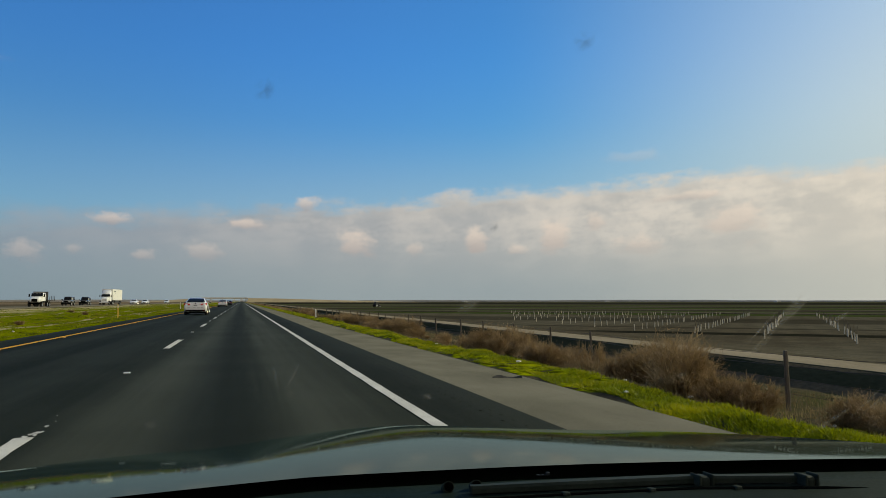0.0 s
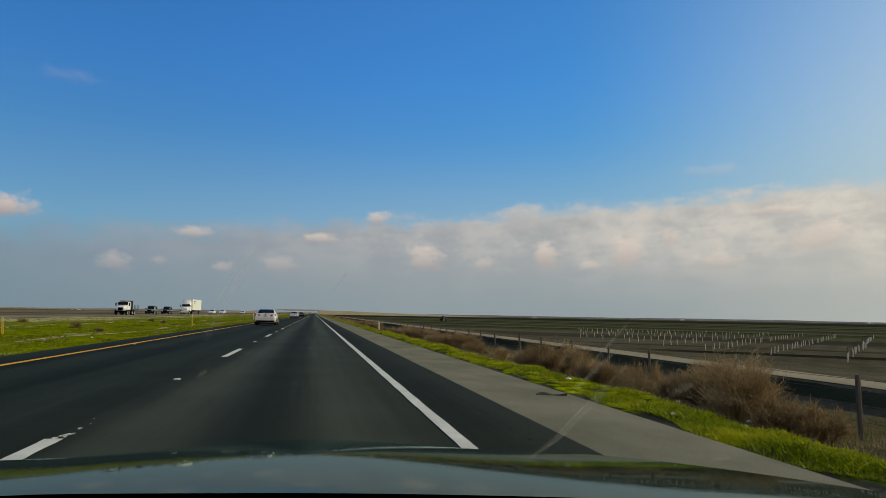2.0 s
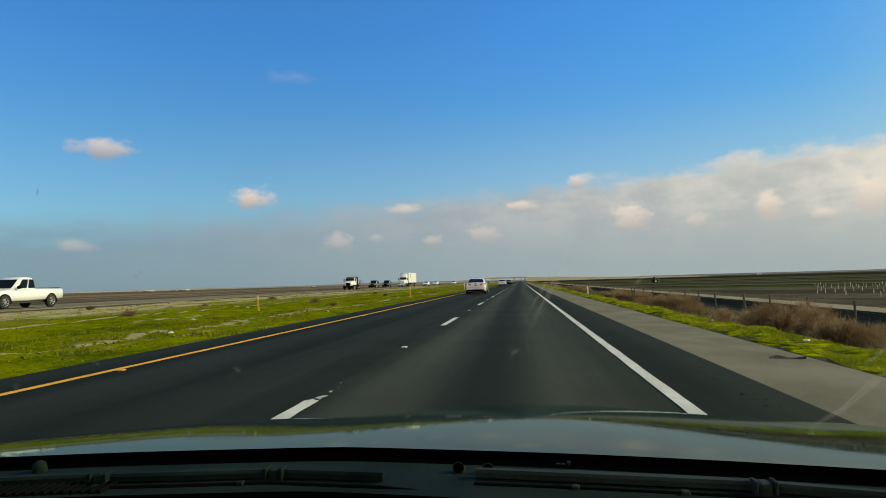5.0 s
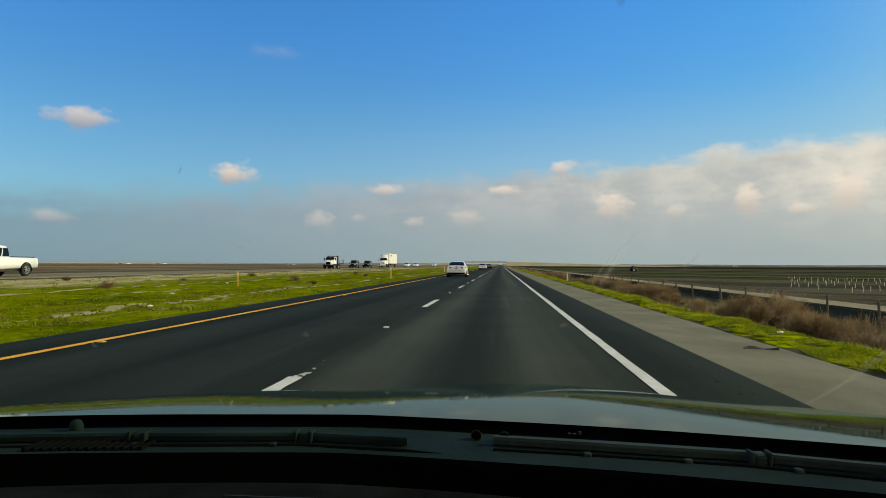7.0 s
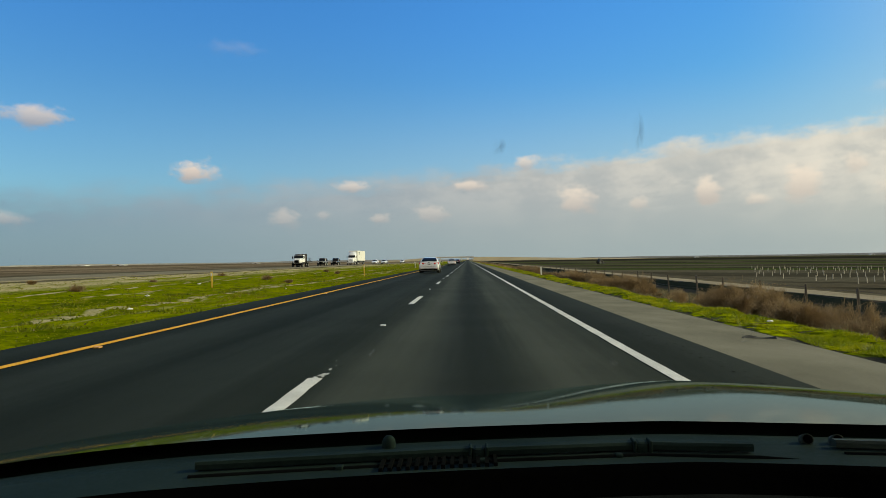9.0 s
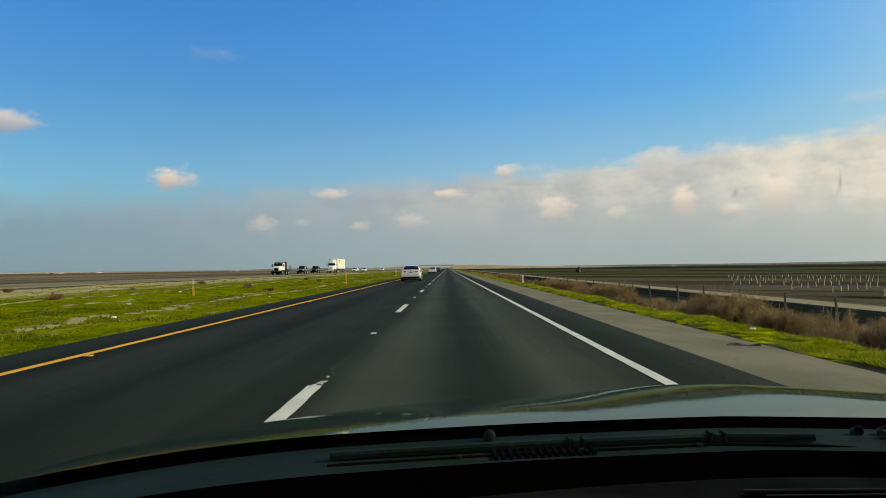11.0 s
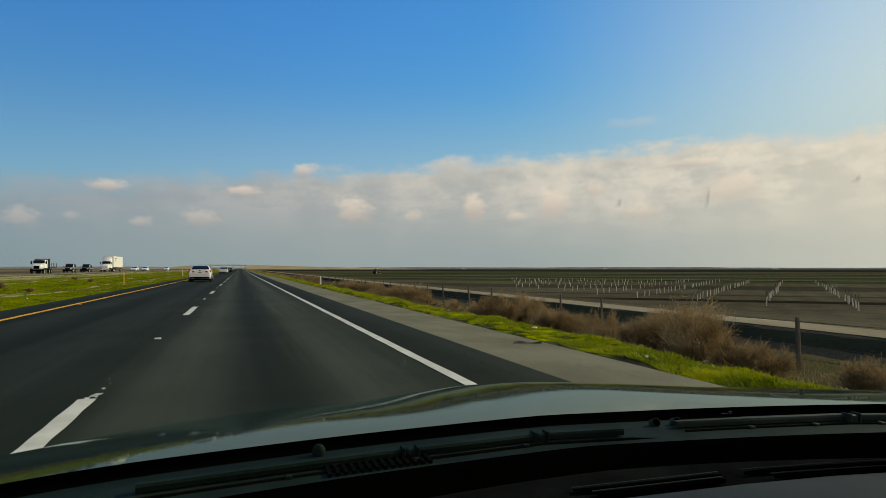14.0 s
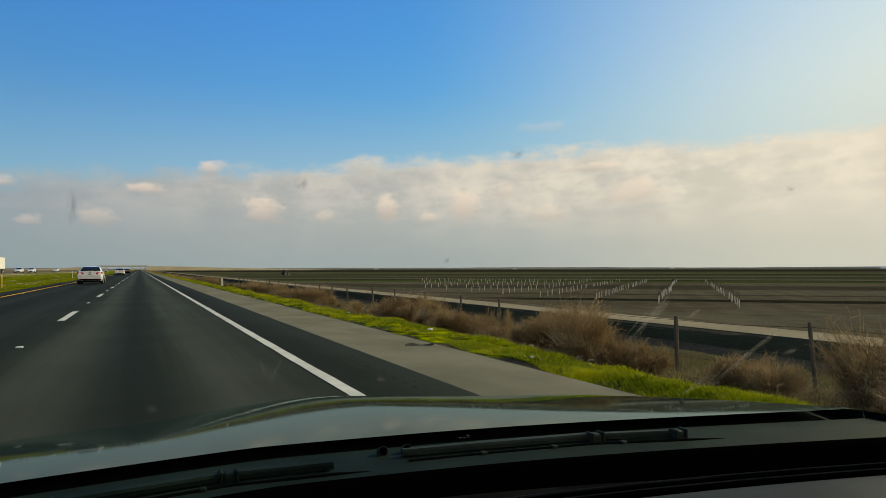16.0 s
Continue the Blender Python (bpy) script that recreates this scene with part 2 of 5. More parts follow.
def ground_material():
    """Ploughed soil and crop strips that run at half a right angle to the road; green verge and pale wheel tracks beside it."""
    m = bpy.data.materials.new("field_soil")
    m.use_nodes = True
    n = Net(m.node_tree)
    where = n.add("ShaderNodeTexCoord").outputs["Object"]
    xyz = n.add("ShaderNodeSeparateXYZ", {0: where})
    x, y = xyz.outputs[0], xyz.outputs[1]
    s = n.math("ADD", n.math("MULTIPLY", x, 0.68), n.math("MULTIPLY", y, 0.73))
    s = n.math("ADD", s, n.math("MULTIPLY", n.noise(where, 0.02, 2.0), 6.0))
    across = n.math("SUBTRACT", n.math("MULTIPLY", x, 0.73), n.math("MULTIPLY", y, 0.68))
    broad = n.noise(where, 0.05, 4.0)
    mid = n.noise(where, 0.7, 5.0, 0.6)
    fine = n.noise(where, 9.0, 4.0, 0.65)
    tone = n.math("ADD", n.math("MULTIPLY", mid, 0.5), n.math("MULTIPLY", fine, 0.5))
    soil = n.mix(n.ramp(tone, 0.3, 0.7), rgb(0.052, 0.046, 0.032), rgb(0.115, 0.098, 0.070))
    grey = n.mix(n.ramp(tone, 0.3, 0.7), rgb(0.072, 0.066, 0.048), rgb(0.134, 0.121, 0.090))
    soil = n.mix(n.ramp(broad, 0.40, 0.62), soil, grey)
    paler = n.mix(n.ramp(tone, 0.3, 0.7), rgb(0.15, 0.112, 0.074), rgb(0.27, 0.21, 0.15))
    band = n.noise(n.add("ShaderNodeMapping", {0: where, 3: (0.02, 0.0015, 1)}).outputs[0], 1.0, 3.0, 0.6)
    paler = n.mix(n.ramp(band, 0.44, 0.52), rgb(0.085, 0.066, 0.043), paler)
    soil = n.mix(n.ramp(x, -36.0, -55.0, 0.0, 0.9), soil, paler)
    # strips of young crop and dark drains on the sun's side
    right = n.ramp(x, 17.0, 20.0)
    green = n.mix(tone, rgb(0.018, 0.036, 0.008), rgb(0.058, 0.086, 0.018))
    dark = rgb(0.010, 0.012, 0.009)
    col = soil
    for lo, hi, what, k in STRIPS:
        band = n.math("MULTIPLY", n.ramp(s, lo, lo + (hi - lo) * 0.12), n.ramp(s, hi, hi - (hi - lo) * 0.12))
        band = n.math("MULTIPLY", band, n.math("MULTIPLY", right, k))
        col = n.mix(band, col, green if what else dark)
    # rows of the plough
    rows_ = n.math("MULTIPLY", n.math("ADD", n.math("SINE", n.math("MULTIPLY", across, 4.2)), 1.0), 0.5)
    col = n.mix(n.math("MULTIPLY", n.math("MULTIPLY", rows_, right), 0.22), col, rgb(0.04, 0.035, 0.028))
    # rank grass of the median, with bare pale patches
    med = n.math("MULTIPLY", n.ramp(x, -26.2, -25.0), n.ramp(x, 0.5, 0.0))
    lawn = n.mix(n.ramp(tone, 0.32, 0.66), rgb(0.055, 0.085, 0.002), rgb(0.21, 0.23, 0.004))
    lane = n.noise(n.add("ShaderNodeMapping", {0: where, 3: (0.5, 0.05, 1)}).outputs[0], 1.0, 5.0, 0.65)
    bare = n.mix(fine, rgb(0.28, 0.24, 0.125), rgb(0.50, 0.43, 0.26))
    rank = n.noise(n.add("ShaderNodeMapping", {0: where, 3: (0.35, 0.16, 1)}).outputs[0], 1.0, 5.0, 0.7)
    lawn = n.mix(n.ramp(rank, 0.50, 0.66, 0.0, 0.8), lawn, n.mix(tone, rgb(0.016, 0.034, 0.002), rgb(0.06, 0.085, 0.004)))
    lawn = n.mix(n.ramp(rank, 0.42, 0.32, 0.0, 0.55), lawn, rgb(0.15, 0.125, 0.03))
    lawn = n.mix(n.ramp(lane, 0.58, 0.70), lawn, bare)
    wob = n.math("ADD", x, n.math("MULTIPLY", n.math("SUBTRACT", n.noise(n.add("ShaderNodeMapping", {0: where, 3: (0.2, 0.06, 1)}).outputs[0], 1.0, 2.0), 0.5), 3.0))
    for mid_x, half in ((-9.6, 0.30), (-16.5, 0.22), (-21.0, 0.6), (-23.8, 1.3)):
        off = n.math("ABSOLUTE", n.math("SUBTRACT", wob, mid_x))
        lawn = n.mix(n.math("MULTIPLY", n.ramp(off, half, half * 0.4), n.ramp(fine, 0.3, 0.55, 0.25, 0.9)), lawn, bare)
    lawn = n.mix(n.math("MULTIPLY", n.ramp(x, -17.0, -25.0), n.ramp(lane, 0.36, 0.52)), lawn, bare)
    col = n.mix(med, col, lawn)
    # dry litter of the fence strip
    strip = n.math("MULTIPLY", n.ramp(x, 5.0, 5.6), n.ramp(x, 12.2, 10.5))
    litter = n.mix(n.ramp(tone, 0.3, 0.7), rgb(0.034, 0.032, 0.019), rgb(0.115, 0.098, 0.064))
    litter = n.mix(n.ramp(mid, 0.48, 0.62, 0.0, 0.7), litter, n.mix(fine, rgb(0.022, 0.030, 0.008), rgb(0.075, 0.082, 0.022)))
    col = n.mix(strip, col, litter)
    # mat of grass along the shoulder, shade between tufts put into the colour
    mat_ = n.math("MULTIPLY", n.ramp(n.math("ADD", x, n.math("MULTIPLY", n.math("SUBTRACT", n.noise(where, 0.9, 3.0), 0.5), 0.9)), 4.48, 4.62), n.ramp(x, 5.75, 5.45))
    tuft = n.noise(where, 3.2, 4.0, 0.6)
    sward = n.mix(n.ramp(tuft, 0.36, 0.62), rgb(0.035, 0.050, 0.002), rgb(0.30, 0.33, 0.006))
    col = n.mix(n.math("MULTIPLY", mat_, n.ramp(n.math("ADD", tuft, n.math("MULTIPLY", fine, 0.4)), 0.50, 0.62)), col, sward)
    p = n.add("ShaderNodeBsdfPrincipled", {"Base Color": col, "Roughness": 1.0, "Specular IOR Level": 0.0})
    bp = n.add("ShaderNodeBump", {"Strength": 0.8, "Distance": 0.06, "Height": n.math("ADD", n.math("ADD", mid, n.math("MULTIPLY", tuft, n.math("MULTIPLY", mat_, 1.5))), n.math("MULTIPLY", fine, 0.5))})
    n.links.new(bp.outputs[0], p.inputs["Normal"])
    n.links.new(p.outputs[0], n.add("ShaderNodeOutputMaterial").inputs[0])
    return m


# along the slant: start, end, crop or drain, strength
STRIPS = [(38, 41, 0, 0.9), (46, 48, 0, 0.5), (58, 72, 0, 0.5), (84, 96, 1, 0.95), (96, 102, 0, 0.9), (112, 120, 1, 0.95), (120, 140, 0, 0.6), (150, 180, 1, 0.9),
          (186, 215, 0, 0.85), (230, 300, 1, 0.75), (310, 900, 0, 0.85), (1000, 1500, 1, 0.7)]

ASPHALT = asphalt_material()
SOIL = ground_material()
SHOULDER = material("shoulder_gravel", (0.130, 0.124, 0.097), (0.235, 0.222, 0.176), 1.0, 0.8, 55.0, 0.22, stretch=(1, 0.7, 1), spec=0.0)
FAR_ROAD = material("worn_concrete", (0.11, 0.10, 0.075), (0.27, 0.245, 0.19), 0.9, 0.9, 20.0, 0.2, stretch=(1, 0.1, 1), spec=0.0)
DIRT = material("pale_dirt", (0.21, 0.178, 0.128), (0.37, 0.315, 0.235), 0.95, 0.5, 14.0, 0.5, stretch=(1, 0.3, 1), spec=0.0)
DITCH = material("dark_bank", (0.022, 0.028, 0.017), (0.055, 0.058, 0.036), 0.85, 0.9, 12.0, 0.6, stretch=(1, 0.4, 1), spec=0.0)
WHITE_LINE = material("white_road_paint", (0.46, 0.45, 0.425), (0.72, 0.71, 0.675), 0.8, 2.0, 60.0, 0.1, spec=0.1)
YELLOW_LINE = material("yellow_road_paint", (0.62, 0.29, 0.025), (0.85, 0.44, 0.05), 0.8, 1.2, 60.0, 0.1, spec=0.1)
GROOVE_SHADE = material("rumble_groove_shade", (0.014, 0.015, 0.013), (0.028, 0.029, 0.025), 0.95, 5.0, 80.0, spec=0.0)
GRASS = leafy("green_grass", (0.085, 0.12, 0.002), (0.31, 0.35, 0.005), (0.40, 0.39, 0.007), 0.9)
MEDIAN_GRASS = leafy("median_grass", (0.055, 0.080, 0.002), (0.20, 0.22, 0.004), (0.26, 0.235, 0.012), 0.3)
DRY_GRASS = leafy("dry_grass", (0.16, 0.125, 0.065), (0.31, 0.245, 0.135), (0.13, 0.10, 0.055), 0.6)
TWIG = leafy("dry_twig", (0.085, 0.054, 0.025), (0.38, 0.25, 0.120), (0.55, 0.40, 0.22), 0.7)
WOOD = material("weathered_wood", (0.055, 0.045, 0.033), (0.135, 0.112, 0.085), 0.9, 6.0, 50.0, 0.5, stretch=(1, 1, 0.15))
WIRE = material("rusty_wire", (0.06, 0.045, 0.035), (0.14, 0.11, 0.09), 0.6, 8.0, 60.0, metal=0.7)
TUBE = material("pale_tree_guard", (0.40, 0.345, 0.26), (0.62, 0.55, 0.44), 0.8, 4.0, 30.0)
WHITE_PLASTIC = material("white_plastic", (0.66, 0.64, 0.59), (0.80, 0.78, 0.73), 0.6, 4.0, 30.0)
POST_YELLOW = material("yellow_marker_plastic", (0.62, 0.36, 0.03), (0.78, 0.52, 0.06), 0.5, 5.0, 40.0)
REFLECTOR = material("white_reflector", (0.7, 0.7, 0.68), (0.82, 0.82, 0.8), 0.3, 9.0, 60.0)
AMBER = material("amber_marker", (0.55, 0.25, 0.04), (0.7, 0.36, 0.08), 0.4, 9.0, 60.0)
WHITE_PAINT = material("white_car_paint", (0.84, 0.85, 0.86), (0.89, 0.90, 0.91), 0.32, 0.8, 30.0, coat=0.8)
DARK_PAINT = material("dark_car_paint", (0.012, 0.014, 0.013), (0.022, 0.024, 0.022), 0.25, 0.8, 30.0, coat=1.0)
GREEN_BLACK = dark_paint_material("green_black_car_paint", (0.006, 0.012, 0.010), (0.011, 0.020, 0.017), (0.76, 0.93, 0.91), 1.15, 0.05)
GREY_PAINT = material("grey_car_paint", (0.10, 0.10, 0.095), (0.16, 0.16, 0.15), 0.3, 0.8, 30.0, metal=0.4, coat=0.8)
CAR_GLASS = material("tinted_glass", (0.004, 0.006, 0.010), (0.008, 0.012, 0.018), 0.08, 0.5, 10.0, spec=0.1)
RUBBER = material("tyre_rubber", (0.014, 0.014, 0.014), (0.03, 0.03, 0.029), 0.85, 8.0, 60.0, 0.2)
PLASTIC = material("black_plastic", (0.0025, 0.003, 0.003), (0.006, 0.007, 0.007), 0.6, 12.0, 180.0, spec=0.0)
COWL = material("cowl_plastic", (0.0055, 0.0110, 0.0095), (0.0165, 0.0265, 0.0225), 0.62, 6.0, 140.0, spec=0.025, tint=(0.5, 1.0, 0.75))
WIPER = material("wiper_coating", (0.018, 0.026, 0.021), (0.036, 0.046, 0.037), 0.55, 10.0, 120.0, spec=0.06)
DASH = material("dashboard_vinyl", (0.0030, 0.0035, 0.0037), (0.0120, 0.0135, 0.0142), 0.6, 8.0, 320.0, 0.06, spec=0.0)
DASH_PAD = material("dashboard_pad", (0.022, 0.027, 0.031), (0.040, 0.046, 0.052), 0.5, 5.0, 300.0, 0.04, spec=0.02)
SLOT = material("slot_black", (0.0006, 0.0006, 0.0006), (0.0012, 0.0012, 0.0012), 0.9, 8.0, 80.0, spec=0.0)
LINING = material("dark_lining", (0.012, 0.012, 0.012), (0.025, 0.025, 0.025), 0.95, 10.0, 120.0, 0.2, spec=0.1)
ALLOY = material("alloy_rim", (0.42, 0.42, 0.42), (0.6, 0.6, 0.6), 0.3, 6.0, 40.0, metal=0.9)
CHROME = material("chrome", (0.6, 0.6, 0.6), (0.75, 0.75, 0.75), 0.12, 6.0, 40.0, metal=1.0)
TAIL_RED = material("red_lamp_lens", (0.50, 0.006, 0.006), (0.70, 0.015, 0.012), 0.3, 6.0, 40.0, spec=0.3)
LAMP_CLEAR = material("clear_lamp_lens", (0.55, 0.55, 0.56), (0.75, 0.75, 0.76), 0.1, 6.0, 40.0, coat=1.0)
PLATE = material("plate_white", (0.6, 0.6, 0.58), (0.72, 0.72, 0.7), 0.5, 9.0, 60.0)
INK = material("dark_ink", (0.03, 0.04, 0.08), (0.05, 0.06, 0.1), 0.6, 9.0, 60.0)
TRAILER = material("white_trailer_panel", (0.72, 0.71, 0.68), (0.82, 0.81, 0.78), 0.5, 0.5, 12.0, 0.05)
STEEL = material("dark_steel", (0.03, 0.03, 0.03), (0.08, 0.078, 0.075), 0.6, 4.0, 40.0, metal=0.5)
CONCRETE = material("concrete", (0.55, 0.53, 0.48), (0.70, 0.68, 0.62), 0.9, 0.08, 1.0, 0.2)
DRY_SLOPE = material("dry_grass_slope", (0.27, 0.21, 0.12), (0.40, 0.32, 0.19), 0.95, 0.03, 0.6, 0.3)
# haze of the distance is put into the ridge's colour
FAR_HILL = material("far_hill_haze", (0.38, 0.39, 0.39), (0.50, 0.49, 0.46), 1.0, 0.004, 0.03, spec=0.0)
SHED = material("pale_sheet_metal", (0.6, 0.6, 0.58), (0.75, 0.75, 0.73), 0.5, 0.1, 1.0)


# ---- building blocks ----
def to_mesh(name, bm, mat, smooth=False):
    me = bpy.data.meshes.new(name)
    bmesh.ops.recalc_face_normals(bm, faces=bm.faces)
    bm.to_mesh(me)
    bm.free()
    me.materials.append(mat)
    if smooth:
        me.polygons.foreach_set("use_smooth", [True] * len(me.polygons))
    return me


def part(name, bm, mat, parent=None, label="", smooth=False):
    ob = new(name, to_mesh(name, bm, mat, smooth) if isinstance(bm, bmesh.types.BMesh) else bm)
    ob.parent = parent
    return tagged(ob, label)


def empty(name, m, label, category, group="", kind=""):
    ob = new(name)
    ob.matrix_basis = m
    return tagged(ob, label, category, group, kind)


def box(bm, x0, x1, y0, y1, z0, z1, bevel=0.0, m=None):
    vs = [bm.verts.new(v) for v in ((x0, y0, z0), (x1, y0, z0), (x1, y1, z0), (x0, y1, z0), (x0, y0, z1), (x1, y0, z1), (x1, y1, z1), (x0, y1, z1))]
    fs = [bm.faces.new([vs[i] for i in q]) for q in ((0, 3, 2, 1), (4, 5, 6, 7), (0, 1, 5, 4), (1, 2, 6, 5), (2, 3, 7, 6), (3, 0, 4, 7))]
    if bevel:
        r = bmesh.ops.bevel(bm, geom=list({e for f in fs for e in f.edges}), offset=bevel, segments=2, affect="EDGES", profile=0.5)
        vs = [v for v in vs if v.is_valid] + [v for f in r["faces"] for v in f.verts]
    if m is not None:
        bmesh.ops.transform(bm, matrix=m, verts=list(set(vs)))
    return bm


def boxed(*a, **k):
    return box(bmesh.new(), *a, **k)


def lathe(bm, profile, steps=20, axis="x", m=None):
    """Turn (along, radius) pairs about an axis."""
    rings = []
    for i in range(steps):
        c, s = math.cos(2 * math.pi * i / steps), math.sin(2 * math.pi * i / steps)
        ring = []
        for t, r in profile:
            v = (t, r * c, r * s) if axis == "x" else ((r * c, t, r * s) if axis == "y" else (r * c, r * s, t))
            ring.append(bm.verts.new(m @ Vector(v) if m is not None else v))
        rings.append(ring)
    for i in range(steps):
        p, q = rings[i], rings[(i + 1) % steps]
        for j in range(len(profile) - 1):
            bm.faces.new((p[j], p[j + 1], q[j + 1], q[j]))
    return bm


def sheet(bm, grid):
    """A surface through rows of points."""
    vs = [[bm.verts.new(p) for p in row] for row in grid]
    for a, b in zip(vs, vs[1:]):
        for i in range(len(a) - 1):
            bm.faces.new((a[i], a[i + 1], b[i + 1], b[i]))
    return vs


def tube(bm, points, r, sides=6):
    pts = [Vector(p) for p in points]
    rings = []
    for i, p in enumerate(pts):
        d = (pts[min(i + 1, len(pts) - 1)] - pts[max(i - 1, 0)]).normalized()
        u = d.cross(Vector((0, 0, 1)) if abs(d.z) < 0.9 else Vector((1, 0, 0))).normalized()
        w = d.cross(u)
        k = r[i] if isinstance(r, (list, tuple)) else r
        rings.append([bm.verts.new(p + u * (k * math.cos(2 * math.pi * j / sides)) + w * (k * math.sin(2 * math.pi * j / sides))) for j in range(sides)])
    for a, b in zip(rings, rings[1:]):
        for j in range(sides):
            bm.faces.new((a[j], a[(j + 1) % sides], b[(j + 1) % sides], b[j]))
    bm.faces.new(rings[0]), bm.faces.new(list(reversed(rings[-1])))
    return bm


def strap(bm, points, wide, thick):
    """A flat bar with chamfered edges along points; wide and thick are full sizes, one width to a point."""
    rings = []
    for (x, y, z), w in zip(points, wide):
        h, t = w / 2, thick / 2
        rings.append([bm.verts.new((x, y + a, z + b)) for a, b in ((-h, -t), (-h, t * 0.3), (-h * 0.7, t), (h * 0.7, t), (h, t * 0.3), (h, -t))])
    for a, b in zip(rings, rings[1:]):
        for j in range(6):
            bm.faces.new((a[j], a[(j + 1) % 6], b[(j + 1) % 6], b[j]))
    bm.faces.new(rings[0]), bm.faces.new(list(reversed(rings[-1])))
    return bm


def curve(xs, ys, x):
    return float(np.interp(x, xs, ys))


def smooth(a, b, x):
    t = min(max((x - a) / (b - a), 0.0), 1.0)
    return t * t * (3 - 2 * t)


def raw_mesh(name, verts, faces, mat):
    me = bpy.data.meshes.new(name)
    me.from_pydata(verts, [], faces)
    me.materials.append(mat)
    return me


# ---- ground and road ----
PROFILE_X = [-4000, -60, -37.5, -27, -20, -12, -7.0, -6.6, 4.3, 4.6, 5.5, 7.0, 9.0, 11.2, 11.8, 12.4, 14.9, 16.0, 20, 4000]
PROFILE_Z = [0.30, 0.30, 0.26, 0.24, 0.08, -0.06, -0.05, -0.08, -0.09, -0.05, -0.10, -0.38, -0.55, -0.70, -0.75, -0.30, -0.30, -0.48, -0.50, -0.50]


def height(x, y):
    z = curve(PROFILE_X, PROFILE_Z, x)
    free = smooth(-6.9, -8.0, x) if x < 0 else smooth(4.75, 5.6, x) * (1 - 0.8 * smooth(10.9, 11.9, x))
    if x < -26:
        free *= smooth(-40, -45, x)
    if 4.4 < x < 6.2:          # humps of turf along the shoulder
        z += 0.11 * smooth(4.5, 4.85, x) * smooth(5.95, 5.4, x) * max(0.0, 0.55 + 0.9 * noise.noise((x * 1.1, y * 0.75, 4.4)) + 0.35 * noise.noise((x * 3.0, y * 2.3, 2.2)))
    return z + free * (0.10 * (noise.noise((x * 0.35, y * 0.35, 1.7))) + (0.05 if x > 0 else 0.09) * noise.noise((x * 1.3, y * 1.3, 8.1)))


def build_ground():
    xs = [-4000, -1500, -600, -300, -150, -90, -60, -48, -40] + [-37.5, -33, -27] + [-25.5 + 0.75 * i for i in range(25)] + [-7.0, -6.6, 4.3, 4.5]
    xs += [4.62 + 0.14 * i for i in range(12)] + [6.4 + 0.4 * i for i in range(15)] + [12.4, 13.2, 14.0, 14.9, 16.0, 18, 20, 24, 30, 38, 50, 70, 100, 150, 250, 500, 1200, 4000]
    ys = [-90, -60, -40, -25, -15, -8, -4] + [0.25 * i for i in range(0, 120)] + [30 + 0.5 * i for i in range(0, 20)] + [40 + 2 * i for i in range(30)] + [100, 110, 125, 145, 170, 200, 260, 350, 500, 750, 1100, 1700, 2600, 4600]
    bm = bmesh.new()
    sheet(bm, [[(x, y, height(x, y)) for x in xs] for y in ys])
    tagged(part("ground", bm, SOIL, smooth=True), "ploughed brown fields with crop strips and grassy verges", "ground", kind="structure")


def slab(name, x0, x1, z0, z1, mat, thick, label, category, y0=-90.0, y1=4500.0):
    """A long bed along the road, falling from z0 at x0 to z1 at x1."""
    ys = [y0, -20, 0, 10, 20, 40, 80, 160, 400, 1000, y1]
    bm = bmesh.new()
    sheet(bm, [[(x0, y, z0 - thick), (x0, y, z0), (0.5 * (x0 + x1), y, 0.5 * (z0 + z1) + 0.003), (x1, y, z1), (x1, y, z1 - thick)] for y in ys])
    return tagged(part(name, bm, mat), label, category, kind="structure")


build_ground()
road = slab("road", -6.55, 2.92, 0.0, 0.0, ASPHALT, 0.12, "dark asphalt motorway carriageway with two lanes", "road")
slab("shoulder", 2.923, 4.42, -0.006, -0.045, SHOULDER, 0.12, "pale compacted gravel shoulder beside the asphalt", "shoulder")
slab("far_carriageway", -36.5, -27.2, 0.30, 0.30, FAR_ROAD, 0.2, "worn pale carriageway for oncoming traffic", "road")
slab("farm_track", 12.45, 13.95, -0.27, -0.27, DIRT, 0.2, "pale dirt farm track on a low bank", "track")
# bank face drawn darker and greener than the ground beside it
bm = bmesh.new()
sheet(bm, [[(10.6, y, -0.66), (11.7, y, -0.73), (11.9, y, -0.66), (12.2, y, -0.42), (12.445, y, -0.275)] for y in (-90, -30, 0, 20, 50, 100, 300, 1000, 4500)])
tagged(part("ditch_bank", bm, DITCH), "dark ditch bank below the dirt track", "ditch", kind="structure")


def stripe(name, x, w, y0, y1, mat, label, wear=0.0):
    """Painted line with slightly ragged edges."""
    rng = random.Random(int(x * 100) + int(y0))
    bm = bmesh.new()
    ys, y = [y0], y0
    while y < y1:
        y += 0.5 if y < 30 else (3.0 if y < 120 else 200.0)
        ys.append(min(y, y1))
    sheet(bm, [[(x - w / 2 + rng.uniform(-wear, wear), y, 0.008), (x, y, 0.0095), (x + w / 2 + rng.uniform(-wear, wear), y, 0.008)] for y in ys])
    return part(name, bm, mat, road, label)


stripe("edge_line", 1.87, 0.135, -90, 4400, WHITE_LINE, "solid white edge line", 0.006)
stripe("yellow_line", -5.42, 0.15, -90, 4400, YELLOW_LINE, "solid yellow edge line", 0.006)
PERIOD, FIRST, LENGTH, LANE_X = 14.63, 2.80, 3.66, -1.62


